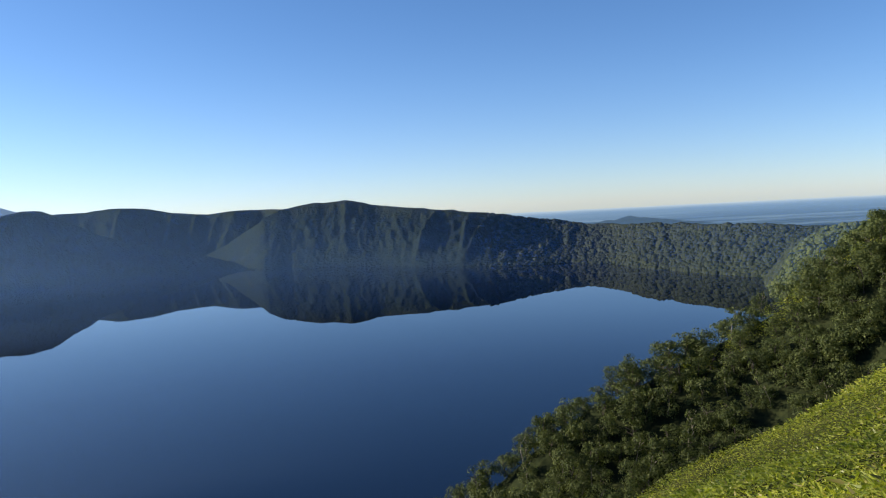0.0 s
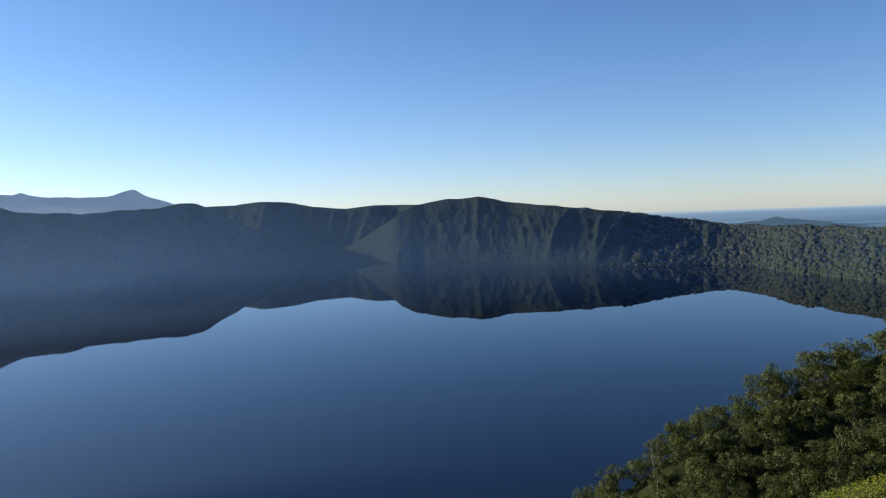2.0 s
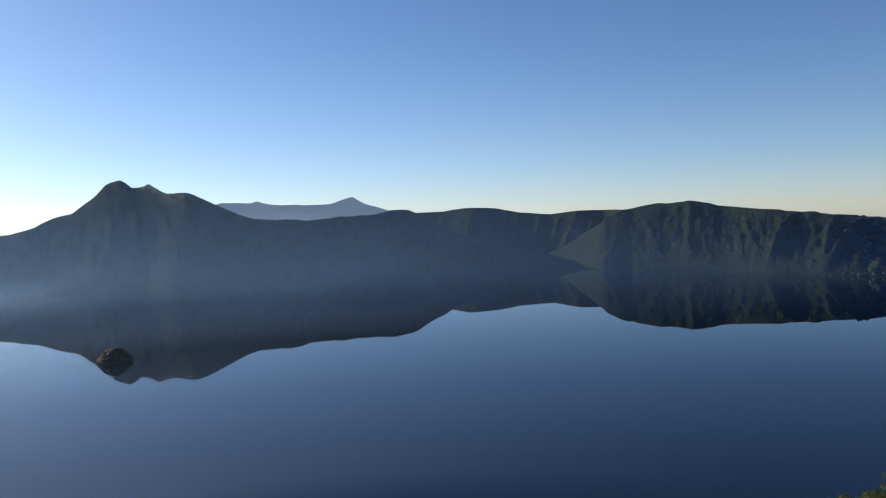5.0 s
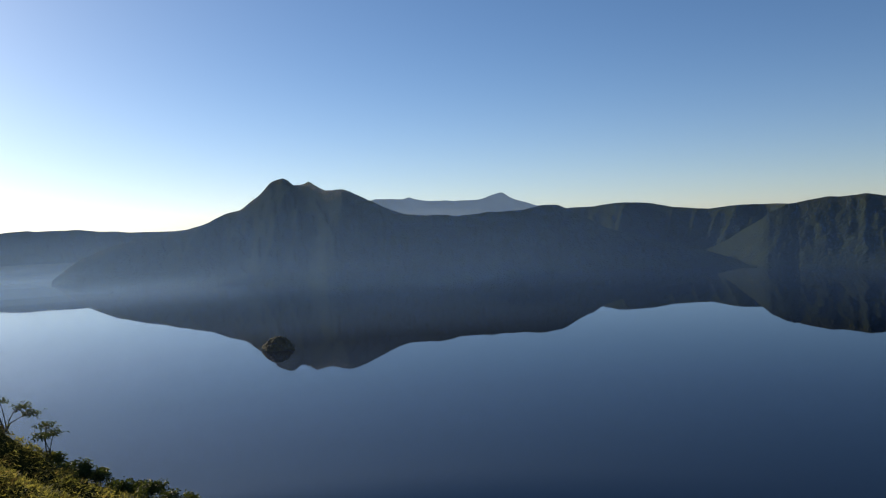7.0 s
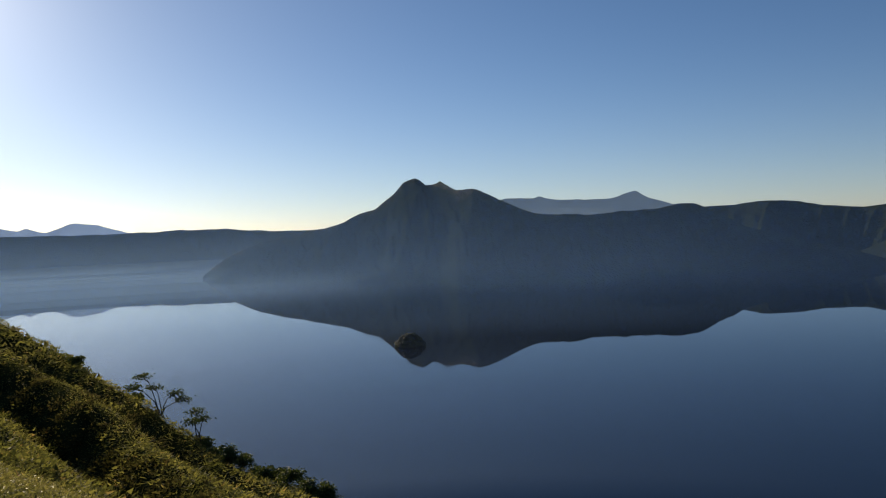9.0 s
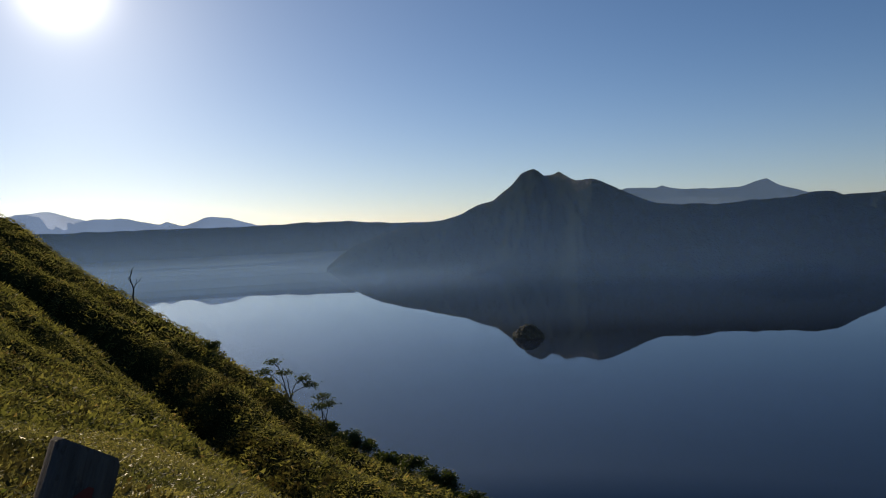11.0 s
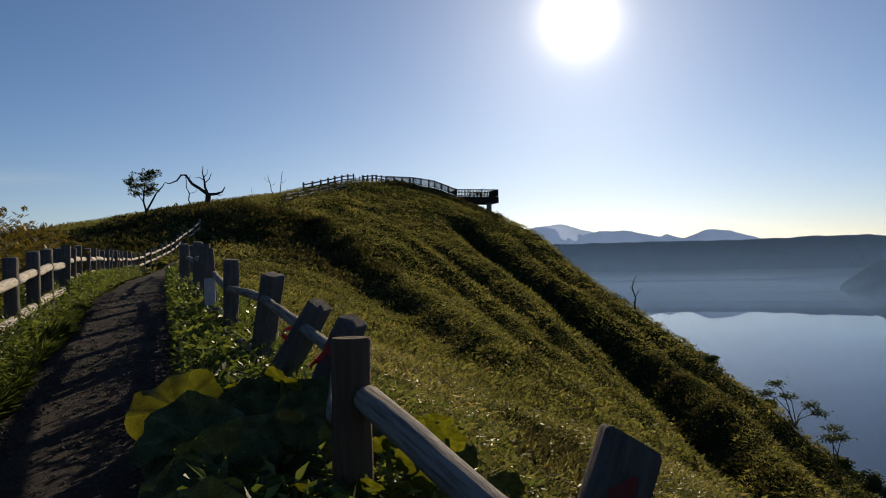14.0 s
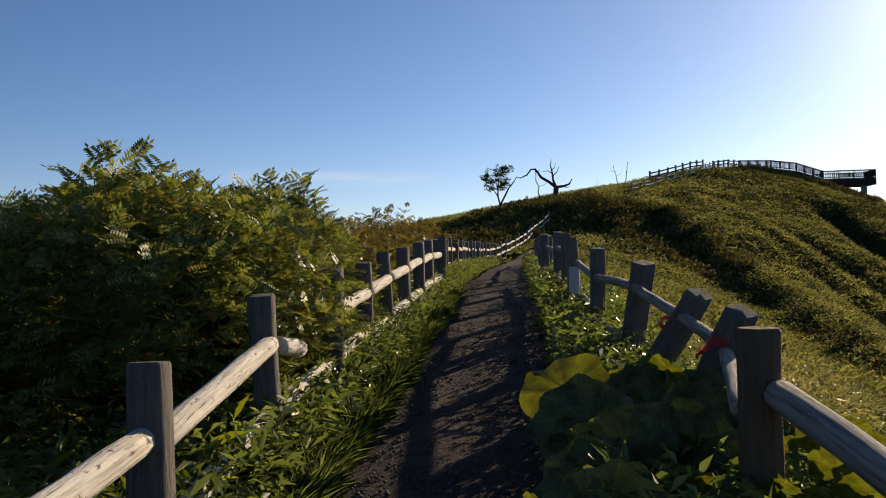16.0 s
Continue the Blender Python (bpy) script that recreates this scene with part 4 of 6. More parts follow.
def along_z(a, b_):
    """The pose and length of a log from a to b_."""
    a, b_ = Vector(a), Vector(b_)
    d = b_ - a
    return Matrix.Translation(a) @ d.to_track_quat("Z", "Y").to_matrix().to_4x4(), d.length


def add_rail(parent, a, b_, meshes, i, label="", name="rail"):
    m, length = along_z(a, b_)
    return part(name, meshes[i % len(meshes)], parent, label, m @ Matrix.Diagonal((1, 1, length, 1)))


def fence_run(label, spots, tall=1.0, rail_meshes=RAILS, heights=(0.74, 0.36), skip=(), seed=0, group="", rail_label="pale peeled rail", sink=(), stout=1.0):
    """Posts at spots (x, y) on the ground and two rails between neighbours, each let into the posts' near faces."""
    rng = random.Random(seed)
    f = thing("fence", label, "fence", None, group)
    feet = []
    for i, (x, y) in enumerate(spots):
        z = gz(x, y) - (sink[i] if i < len(sink) else 0)
        feet.append(Vector((x, y, z)))
        run = Vector(spots[min(i + 1, len(spots) - 1)]) - Vector(spots[max(i - 1, 0)])
        lean = pose(0, 0, 0, rng.uniform(-2.5, 2.5), rng.uniform(-2.5, 2.5), math.degrees(math.atan2(run.y, run.x)) + rng.uniform(-10, 10))
        part("post", POSTS[i % 4], f, "", Matrix.Translation((x, y, z + tall * rng.uniform(0.97, 1.04) - 1.5)) @ lean @ Matrix.Diagonal((stout, stout, 1, 1)))
    for i in range(len(feet) - 1):
        a, b_ = feet[i], feet[i + 1]
        d = (b_ - a).normalized()
        for k, h in enumerate(heights):
            if (i, k) in skip:
                continue
            up = Vector((0, 0, h + rng.uniform(-0.03, 0.03)))
            add_rail(f, a + d * 0.06 + up, b_ - d * 0.075 + up + Vector((0, 0, rng.uniform(-0.03, 0.03))), rail_meshes, i + k, rail_label)
    return f


def beside(xs, side):
    out = []
    for x in xs:
        c, d, nrm = path_side(x)
        q = c + nrm * side
        out.append((q.x, q.y))
    return out


LEFT = [(-0.7, -1.62), (-2.12, -2.12), (-3.6, -2.68), (-4.82, -3.07), (-6.15, -3.53), (-7.3, -3.92), (-8.45, -4.3), (-9.65, -4.7), (-10.85, -5.1), (-12.05, -5.48)]
fence_run("weathered log fence with pale rails beside the footpath", LEFT, 1.03, skip=((2, 0),), seed=1, sink=(0.2, 0.14, 0.03), group="footpath fences")
stub_at = Vector((-3.68, -2.71, gz(-3.6, -2.68) + 0.7))
add_rail(bpy.data.objects["fence"], stub_at, stub_at + Vector((-0.36, -0.1, -0.06)), RAILS, 1, "short stub of a snapped rail")
far_xs = list(np.arange(-13.6, -32, -1.25))
fence_run("weathered log fence with pale rails running on beside bushes", beside(far_xs, 1.25), 1.0, seed=2, group="footpath fences")
fence_run("weathered log fence climbing the hill along the path", beside(list(np.arange(-32.5, -61, -1.8)), 1.3), 1.0, seed=3, group="footpath fences")
def spaced(pts, step):
    """Even spots along a broken line."""
    p = np.array(pts, float)
    run = np.concatenate([[0], np.cumsum(np.hypot(*np.diff(p, axis=0).T))])
    d = np.linspace(0, run[-1], int(run[-1] / step) + 1)
    return list(zip(np.interp(d, run, p[:, 0]), np.interp(d, run, p[:, 1])))


fence_run("log fence with pale rails on the hilltop path", spaced([(-79, -14.6), (-86, -13.6), (-93.4, -12.5), (-102, -10.4), (-108, -9.2)], 1.9), 0.95, seed=4, group="footpath fences", skip=((1, 1), (3, 0), (5, 1), (8, 0), (9, 0), (11, 1)))
fence_run("log fence on the hilltop skyline", spaced([(-93.5, -15.2), (-101, -13.0), (-110, -10.8)], 2.4), 1.2, FAR_RAILS, heights=(0.95, 0.5), seed=5, group="footpath fences", rail_label="dark rail", stout=1.5)
fence_run("log fence leading up to the viewing deck", spaced([(-110.5, -9.6), (-114, -8.0), (-116.6, -6.7)], 1.3), 1.0, FAR_RAILS, heights=(0.8, 0.4), seed=15, group="footpath fences", rail_label="dark rail", stout=1.6)
RIGHT = [(-7.55, -1.78), (-9.1, -2.35), (-10.5, -2.85), (-11.9, -3.4), (-13.2, -3.95), (-14.5, -4.45)]
fence_run("grey log fence on the lake side of the path", RIGHT, 1.0, DARK_RAILS, seed=6, group="footpath fences", rail_label="grey rail")
fence_run("grey log fence farther along the lake side", beside(list(np.arange(-16, -34, -1.4)), -1.05), 1.0, DARK_RAILS, seed=7, group="footpath fences", rail_label="grey rail")

# the broken stretch close by: one sound round post, leaning posts, tape
broken = thing("fence", "broken log fence with leaning posts and red tape", "fence", None, "footpath fences")
bigpost = log_mesh("post", 1.4, 0.079, 0.078, M_NEWPOST, 90, 20, 0, 0.02)
part("post", bigpost, broken, "brown round post with a flat sawn top", Matrix.Translation((-3.06, -0.13, -0.29 - 1.4)))


def leaning(foot, top, seed, label="", cut=None, thick=0.085):
    m, length = along_z(foot, top)
    q = m.to_3x3().inverted() @ Vector(cut) if cut else Vector((-0.1, 0, 1))
    return part("post", log_mesh("post", length, thick, thick * 0.95, M_POST, seed, 24, 0, -q.x / q.z, -q.y / q.z, 6.0), broken, label, m)


leaning((-4.72, -0.75, -1.45), (-4.42, -0.26, -0.33), 91, "leaning grey post")
leaning((-5.5, -1.25, -1.4), (-5.2, -0.55, -0.28), 92, "leaning grey post")
leaning((-6.5, -1.35, -1.35), (-6.35, -1.1, -0.09), 93, "slightly leaning grey post")
near_foot = Vector((-1.72, 0.25, -1.6))
near_post = leaning(near_foot, (-1.70, 0.615, -0.385), 94, "leaning grey post with faded red paint", (-0.12, 0.52, 0.85), 0.073)
PAINT = solid("paint_patch", [(np.array([(0.0755 * math.cos(a), 0.0755 * math.sin(a), h + 0.02 * math.sin(5 * a)) for h in (0.0, 0.08, 0.18, 0.26) for a in np.linspace(-0.42, 0.42, 7)]), [(r * 7 + c, r * 7 + c + 1, r * 7 + c + 8, r * 7 + c + 7) for r in range(3) for c in range(6)])], M_PAINT)
pm, pl = along_z(near_foot, (-1.70, 0.615, -0.385))
to_path = pm.to_3x3().inverted() @ Vector((0.85, -0.42, 0.0))
part("paint_patch", PAINT, near_post, "faded red paint mark", Matrix.Translation((0, 0, pl - 0.34)) @ pose(0, 0, 0, 0, 0, math.degrees(math.atan2(to_path.y, to_path.x)) + 12))
add_rail(broken, (-3.0, -0.06, -0.52), (-1.68, 0.5, -0.69), THICK_RAILS, 0, "grey rail")
add_rail(broken, (-3.12, -0.2, -0.6), (-4.5, -0.36, -0.55), DARK_RAILS, 1, "grey rail")
add_rail(broken, (-4.45, -0.34, -0.54), (-5.32, -0.72, -0.42), DARK_RAILS, 2, "grey rail")
add_rail(broken, (-5.25, -0.66, -0.44), (-6.4, -1.2, -0.28), DARK_RAILS, 0, "grey rail")
add_rail(broken, (-6.4, -1.2, -0.28), (-7.5, -1.75, -0.24), DARK_RAILS, 1, "grey rail")
add_rail(broken, (-6.45, -1.3, -0.72), (-7.5, -1.76, -0.66), DARK_RAILS, 2, "grey rail")


def tape_ring(name, centre, axis, radius, width, label):
    a = Vector(axis).normalized()
    q = a.to_track_quat("Z", "Y").to_matrix().to_4x4()
    bm = bmesh.new()
    n = 14
    ring = [[bm.verts.new((radius * (1 + 0.06 * math.sin(3 * t)) * math.cos(t), radius * math.sin(t), h + 0.01 * math.sin(2 * t))) for t in (2 * math.pi * k / n for k in range(n))] for h in (-width / 2, width / 2)]
    for k in range(n):
        bm.faces.new((ring[0][k], ring[0][(k + 1) % n], ring[1][(k + 1) % n], ring[1][k]))
    me = bm_mesh(name, bm, M_TAPE)
    return part(name, me, broken, label, Matrix.Translation(centre) @ q)


tape_ring("tape", (-4.46, -0.34, -0.5), (0.05, 0.45, 1.0), 0.094, 0.05, "red tape round the leaning post")
tape_ring("tape", (-5.3, -0.74, -0.5), (0.3, 0.6, 1.0), 0.094, 0.035, "red tape round the leaning post")
bm = bmesh.new()
tail = [bm.verts.new(v) for v in ((0, 0, 0.02), (0.01, 0.02, -0.03), (0.07, -0.05, -0.1), (0.09, -0.09, -0.06), (0.14, -0.12, -0.16), (0.17, -0.14, -0.12))]
for k in (0, 2):
    bm.faces.new((tail[k], tail[k + 1], tail[k + 2], tail[k + 3]))
part("tape_tail", bm_mesh("tape_tail", bm, M_TAPE), broken, "loose end of red tape", Matrix.Translation((-4.42, -0.42, -0.5)) @ Matrix.Diagonal((0.55, 0.55, 0.55, 1)))

# a small white board on the lake-side fence
board = thing("notice_board", "small faded white board leaning on the fence", "sign", Matrix.Translation((-8.75, -2.3, gz(-8.75, -2.3))))
part("panel", bm_mesh("panel", box(0, 0, 0.5, 0.02, 0.12, 0.42, 0.004), M_SIGN, False), board)
part("stake", bm_mesh("stake", box(-0.02, 0, 0.25, 0.03, 0.05, 0.6, 0.004), M_POST, False), board)


# ---- the viewing deck on the hilltop ----
def deck():
    d = thing("viewing_deck", "dark timber viewing deck on concrete legs with railings", "deck")
    a, b_ = Vector((-120.6, 4.0, 9.35)), Vector((-122.3, 10.5, 9.3))
    run = (b_ - a).normalized()
    out = Vector((run.y, -run.x, 0)).normalized()        # towards the camera's side
    back = -out * 4.2

    def slab(name, p, q, w, h, drop, material, label=""):
        m, length = along_z(p, q)
        mid = (Vector(p) + Vector(q)) / 2
        ang = math.atan2((Vector(q) - Vector(p)).y, (Vector(q) - Vector(p)).x)
        pitch = math.asin((Vector(q) - Vector(p)).normalized().z)
        mm = Matrix.Translation(mid - Vector((0, 0, drop))) @ Euler((0, -pitch, ang)).to_matrix().to_4x4()
        return part(name, bm_mesh(name, box(0, 0, 0, length, w, h, 0.01), material, False), d, label, mm)

    def railing(pts, step=0.24, tall=1.05):
        for p, q in zip(pts, pts[1:]):
            p, q = Vector(p), Vector(q)
            slab("handrail", p + Vector((0, 0, tall)), q + Vector((0, 0, tall)), 0.16, 0.15, 0, M_DECK)
            slab("bottom_rail", p + Vector((0, 0, 0.18)), q + Vector((0, 0, 0.18)), 0.1, 0.12, 0, M_DECK)
            n = max(1, int((q - p).length / step))
            for i in range(n + 1):
                w = p.lerp(q, i / n)
                big = i % 8 == 0 or i == n
                name = "rail_post" if big else "baluster"
                part(name, RAIL_POST if big else BALUSTER, d, "", Matrix.Translation(w))

    far_a, far_b = a + back, b_ + back
    for i in range(14):
        w0, w1 = a + back * ((i + 0.5) / 14), b_ + back * ((i + 0.5) / 14)
        slab("deck_board", w0, w1, 0.285, 0.05, 0.0, M_DECK)
    slab("edge_beam", a, b_, 0.25, 0.95, 0.52, M_DECK)
    slab("edge_beam", far_a, far_b, 0.25, 0.95, 0.52, M_DECK)
    slab("end_beam", b_, far_b, 0.25, 0.95, 0.52, M_DECK)
    for p in (a.lerp(b_, 0.8) + back * 0.12, a.lerp(b_, 0.62) + back * 0.88, a.lerp(b_, 0.1) + back * 0.5):
        part("leg", bm_mesh("leg", box(0, 0, -1.9, 0.75, 0.75, 3.6, 0.03), M_CONCRETE, False), d, "square concrete leg", Matrix.Translation((p.x, p.y, p.z - 0.85)))
    railing([a, b_, far_b, far_a])
    top = [Vector((-116.9, -6.6, 11.25)), Vector((-118.2, -2.6, 11.1)), Vector((-119.1, 0.6, 10.6)), a]
    railing(top, 0.15)
    for p, q in zip(top, top[1:]):
        o = Vector(((q - p).y, -(q - p).x, 0)).normalized()
        slab("boardwalk", p - o * 0.9, q - o * 0.9, 1.9, 0.3, 0.18, M_DECK)
        slab("skirt_beam", p, q, 0.14, 1.25, 0.62, M_DECK)
        mid = p.lerp(q, 0.5) - o * 0.9
        part("leg", bm_mesh("leg", box(0, 0, -0.9, 0.4, 0.4, 1.8, 0.02), M_CONCRETE, False), d, "square concrete leg", Matrix.Translation((mid.x, mid.y, mid.z - 0.2)))
    return d


RAIL_POST = bm_mesh("rail_post", box(0, 0, 0.58, 0.17, 0.17, 1.2, 0.01), M_DECK, False)
BALUSTER = bm_mesh("baluster", box(0, 0, 0.58, 0.1, 0.1, 0.9, 0.006), M_DECK, False)
deck()


# ---- trees and bushes ----
def grow(rng, start, direction, length, radius, depth, spread=0.6, droop=0.0, pieces=5, kids=(2, 3), shrink=0.68, tips=None, chunks=None, seg=7, wander=0.18):
    """A limb with its branches: adds tubes to chunks and the branch ends to tips."""
    p, d = np.array(start, float), np.array(direction, float)
    d /= np.linalg.norm(d)
    pts, rad = [p.copy()], [radius]
    for i in range(pieces):
        d = d + np.array([rng.gauss(0, wander), rng.gauss(0, wander), rng.gauss(0, wander * 0.6) - droop])
        d /= np.linalg.norm(d)
        p = p + d * length / pieces
        pts.append(p.copy())
        rad.append(radius * (1 - 0.5 * (i + 1) / pieces))
    chunks.append(tube(pts, rad, seg if depth > 1 else 5))
    if depth == 0:
        tips.append((pts[-1], d))
        tips.append((pts[-3], d))
        return
    for k in range(rng.randint(*kids)):
        at = pts[rng.randint(max(1, pieces // 2), pieces)] if k else pts[-1]
        nd = d + np.array([rng.gauss(0, spread), rng.gauss(0, spread), rng.gauss(0.05, spread * 0.5)])
        grow(rng, at, nd, length * shrink * rng.uniform(0.75, 1.2), radius * 0.55, depth - 1, spread, droop, max(3, pieces - 1), kids, shrink, tips, chunks, seg, wander)


def leaf_cloud(seed, centres, per, spread, size, flat=0.6):
    """Blades scattered round centres (n, 3)."""
    rng = np.random.default_rng(seed)
    c = np.repeat(np.asarray(centres, float), per, 0)
    n = len(c)
    base = c + random_dirs(rng, n) * (rng.uniform(0, 1, n) ** 0.5 * spread)[:, None] * np.array([1, 1, flat])
    al = unit(random_dirs(rng, n, -0.5, 0.6) + 0.5 * unit(base - c + 1e-6))
    L = size * rng.uniform(0.6, 1.3, n)
    return leaves(base, al, across(rng, al), L, L * 0.55)


def small_tree(name, label, x, y, tall, seed, stems=2, leafy=True, lean=(0, 0), category="tree", bark=None, per=60, spread=0.5, size=0.16, radius=0.03, depth=2, leaf_material=None):
    rng = random.Random(seed)
    t = thing(name, label, category, Matrix.Translation((x, y, gz(x, y) - 0.08)))
    chunks, tips = [], []
    for k in range(stems):
        d = (rng.gauss(lean[0], 0.2), rng.gauss(lean[1], 0.2), 1)
        grow(rng, (rng.uniform(-0.1, 0.1) * tall * 0.3, rng.uniform(-0.1, 0.1) * tall * 0.3, 0), d, tall * 0.62 * rng.uniform(0.85, 1.1), radius * tall * rng.uniform(0.7, 1), depth, 0.55, 0, 5, (2, 3), 0.55, tips, chunks)
    part("trunk", solid("trunk", chunks, bark or M_BARK), t)
    if leafy:
        co, fa = leaf_cloud(seed, [q for q, _ in tips], per, spread, size)
        part("crown", mesh_from("crown", co, fa, leaf_material or M_TREE), t, "thin leafy crown")
    return t


def at_az(az, r):
    v = toward(az, 0, r)
    return v.x, v.y


# on the hilltop: a leafy young birch, a gnarled dead tree, bare sticks
def hill_tree():
    rng = random.Random(5)
    x, y = at_az(110.0, 74)
    z = gz(x, y)
    tall = 74 * math.tan(radians(6.75)) - z
    t = thing("birch_tree", "slender young birch with sparse round leaf clumps", "tree", Matrix.Translation((x, y, z - 0.1)))
    chunks, tips = [], []
    k = tall / 7.2
    right = toward(110 - 90, 0)
    R = np.array(right)
    U = np.array((0, 0, 1.0))
    B = np.array(toward(110, 0))
    stemA = [np.zeros(3), R * 0.1 + U * 1.2, -R * 0.2 + U * 2.4, -R * 0.1 + U * 3.8, R * 0.1 + U * 5.4, U * 6.4]
    stemB = [R * 0.15, R * 0.35 + U * 1.4, R * 1.1 + U * 2.8, R * 1.5 + U * 3.6, R * 2.3 + U * 4.5, R * 2.6 + U * 5.0]
    limbs = [stemA, stemB, [stemA[2], -R * 0.9 + U * 3.4, -R * 1.5 + U * 4.2], [stemA[3], -R * 1.0 + U * 5.0, -R * 1.6 + U * 5.6], [stemA[3], R * 0.8 + U * 4.4, R * 1.2 + U * 4.6 + B * 0.4], [stemA[4], R * 0.8 + U * 6.3, R * 1.5 + U * 6.6]]
    for i, q in enumerate(limbs):
        w = 0.11 if i < 2 else 0.05
        chunks.append(tube([v * k for v in q], np.linspace(w, w * 0.3, len(q)), 8))
    part("trunk", solid("trunk", chunks, M_BARK), t)
    heads = [(-1.5, 5.4, .75), (-0.4, 6.2, .7), (1.2, 6.5, .6), (-1.5, 4.3, .6), (0.3, 5.4, .6), (-0.9, 3.4, .5), (1.2, 4.4, .6), (0.5, 3.6, .5), (-2.0, 5.0, .5), (0.7, 6.4, .5), (-0.6, 4.6, .7), (0.4, 4.5, .6), (-0.2, 5.6, .6)]
    ch = []
    for i, (a, b_, c) in enumerate(heads):
        for q in range(9):
            at = R * (a + rng.gauss(0, 0.6) * c) + U * (b_ + rng.gauss(0, 0.45) * c) + B * rng.gauss(0, 0.6) * c
            ch.append(leaf_cloud(70 + i * 9 + q, [at * k], 24, 0.34 * k, 0.16))
    n, cos, fas = 0, [], []
    for c, f in ch:
        cos.append(c)
        fas.append(f + n)
        n += len(c)
    part("crown", mesh_from("crown", np.vstack(cos), np.vstack(fas), M_TREE), t, "dark leaf clumps")


hill_tree()


def dead_tree():
    x, y = at_az(105.9, 84)
    z = gz(x, y)
    t = thing("dead_tree", "gnarled bare dead tree with crooked limbs", "tree", Matrix.Translation((x, y, z - 0.1)))
    R, U, B = np.array(toward(15.7, 0)), np.array((0, 0, 1.0)), np.array(toward(105.7, 0))
    k = (84 * math.tan(radians(6.9)) - z) / 6.2
    fork = R * 0.1 + U * 2.2
    limbs = [
        ([np.zeros(3), U * 1.0, fork], 0.45, 0.36),
        ([fork, -R * 0.9 + U * 3.0, -R * 2.0 + U * 3.7, -R * 2.8 + U * 4.9, -R * 3.4 + U * 4.9, -R * 4.0 + U * 4.1, -R * 5.0 + U * 3.7, -R * 5.6 + U * 3.9], 0.24, 0.05),
        ([fork, -R * 0.3 + U * 3.2, -R * 0.4 + U * 4.4, -R * 0.6 + U * 5.3, -R * 0.5 + U * 6.2], 0.2, 0.04),
        ([-R * 0.35 + U * 3.8, R * 0.3 + U * 4.4, R * 0.6 + U * 5.2], 0.1, 0.03),
        ([-R * 0.4 + U * 4.2, -R * 1.0 + U * 4.6, -R * 1.8 + U * 4.5], 0.08, 0.02),
        ([-R * 0.45 + U * 4.6, R * 0.0 + U * 5.1, R * 0.1 + U * 5.7], 0.06, 0.02),
        ([fork, R * 1.2 + U * 2.3, R * 2.0 + U * 2.6, R * 2.4 + U * 3.3], 0.24, 0.06),
        ([R * 1.2 + U * 2.3, R * 1.6 + U * 2.1, R * 2.0 + U * 2.2], 0.09, 0.03),
        ([-R * 2.4 + U * 4.2, -R * 2.2 + U * 4.9 + B * 0.3], 0.07, 0.02)]
    part("trunk", solid("trunk", [tube([q * k for q in p], np.linspace(a, b_, len(p)) * k, 8, random.Random(i), 0.12) for i, (p, a, b_) in enumerate(limbs)], M_BARK), t)
    return t


dead_tree()


def crest(az, r0=22.0, r1=75.0):
    """How far off the slope's edge lies in that direction, as seen from the path."""
    r = np.arange(r0, r1, 0.5)
    a = radians(az)
    z = height(-np.sin(a) * r, np.cos(a) * r)
    return float(r[np.argmax(z / r)])


def bare_stick(az, r, tall, seed, label="bare dead stem standing in the grass", bend=0.25, forks=2):
    x, y = at_az(az, r)
    rng = random.Random(seed)
    t = thing("dead_sapling", label, "dead tree", Matrix.Translation((x, y, gz(x, y) - 0.1)), "bare stems")
    R, U = np.array(toward(az - 90, 0)), np.array((0, 0, 1.0))
    main = [np.zeros(3)]
    for i in range(6):
        main.append(main[-1] + (U + R * rng.uniform(-bend, bend) * 1.6) * tall / 6)
    ch = [tube(main, np.linspace(0.022, 0.008, 7) * tall, 6)]
    for k in range(forks):
        a = main[3 + k]
        s_ = 1 if k % 2 == 0 else -1
        ch.append(tube([a, a + (R * s_ * 0.16 + U * 0.05) * tall, a + (R * s_ * 0.24 + U * 0.2) * tall], (0.008 * tall, 0.006 * tall, 0.003 * tall), 5))
    part("stem", solid("stem", ch, M_BARK), t)
    return t




def snag():
    az = 75.4
    x, y = at_az(az, crest(az) - 1.2)
    t = thing("dead_sapling", "bare crooked dead sapling with curling forks", "dead tree", Matrix.Translation((x, y, gz(x, y) - 0.1)), "bare stems")
    R, U, B = np.array(toward(az - 90, 0)), np.array((0, 0, 1.0)), np.array(toward(az, 0))
    main = [np.zeros(3), -R * 0.05 + U * 0.6, R * 0.02 + U * 1.15, -R * 0.12 + U * 1.6, -R * 0.2 + U * 1.95, -R * 0.08 + U * 2.3, R * 0.0 + U * 2.65, R * 0.14 + U * 2.75]
    part("stem", solid("stem", [tube(main, np.linspace(0.07, 0.018, 8), 7)], M_BARK), t)
    for fork in ([R * 0.02 + U * 1.15, R * 0.2 + U * 1.5, R * 0.42 + U * 1.65, R * 0.6 + U * 1.95], [-R * 0.12 + U * 1.6, -R * 0.3 + U * 1.85, -R * 0.26 + U * 2.1], [R * 0.2 + U * 1.5, R * 0.25 + U * 1.75 + B * 0.1, R * 0.2 + U * 1.95], [-R * 0.08 + U * 2.3, -R * 0.22 + U * 2.5]):
        part("branch", solid("branch", [tube(fork, np.linspace(0.03, 0.01, len(fork)), 6)], M_BARK), t)


snag()
bare_stick(101.4, 103, 2.8, 4)
bare_stick(100.9, 103, 3.0, 5, bend=0.12, forks=1)
bare_stick(102.9, 100, 1.6, 6, bend=0.15, forks=1)
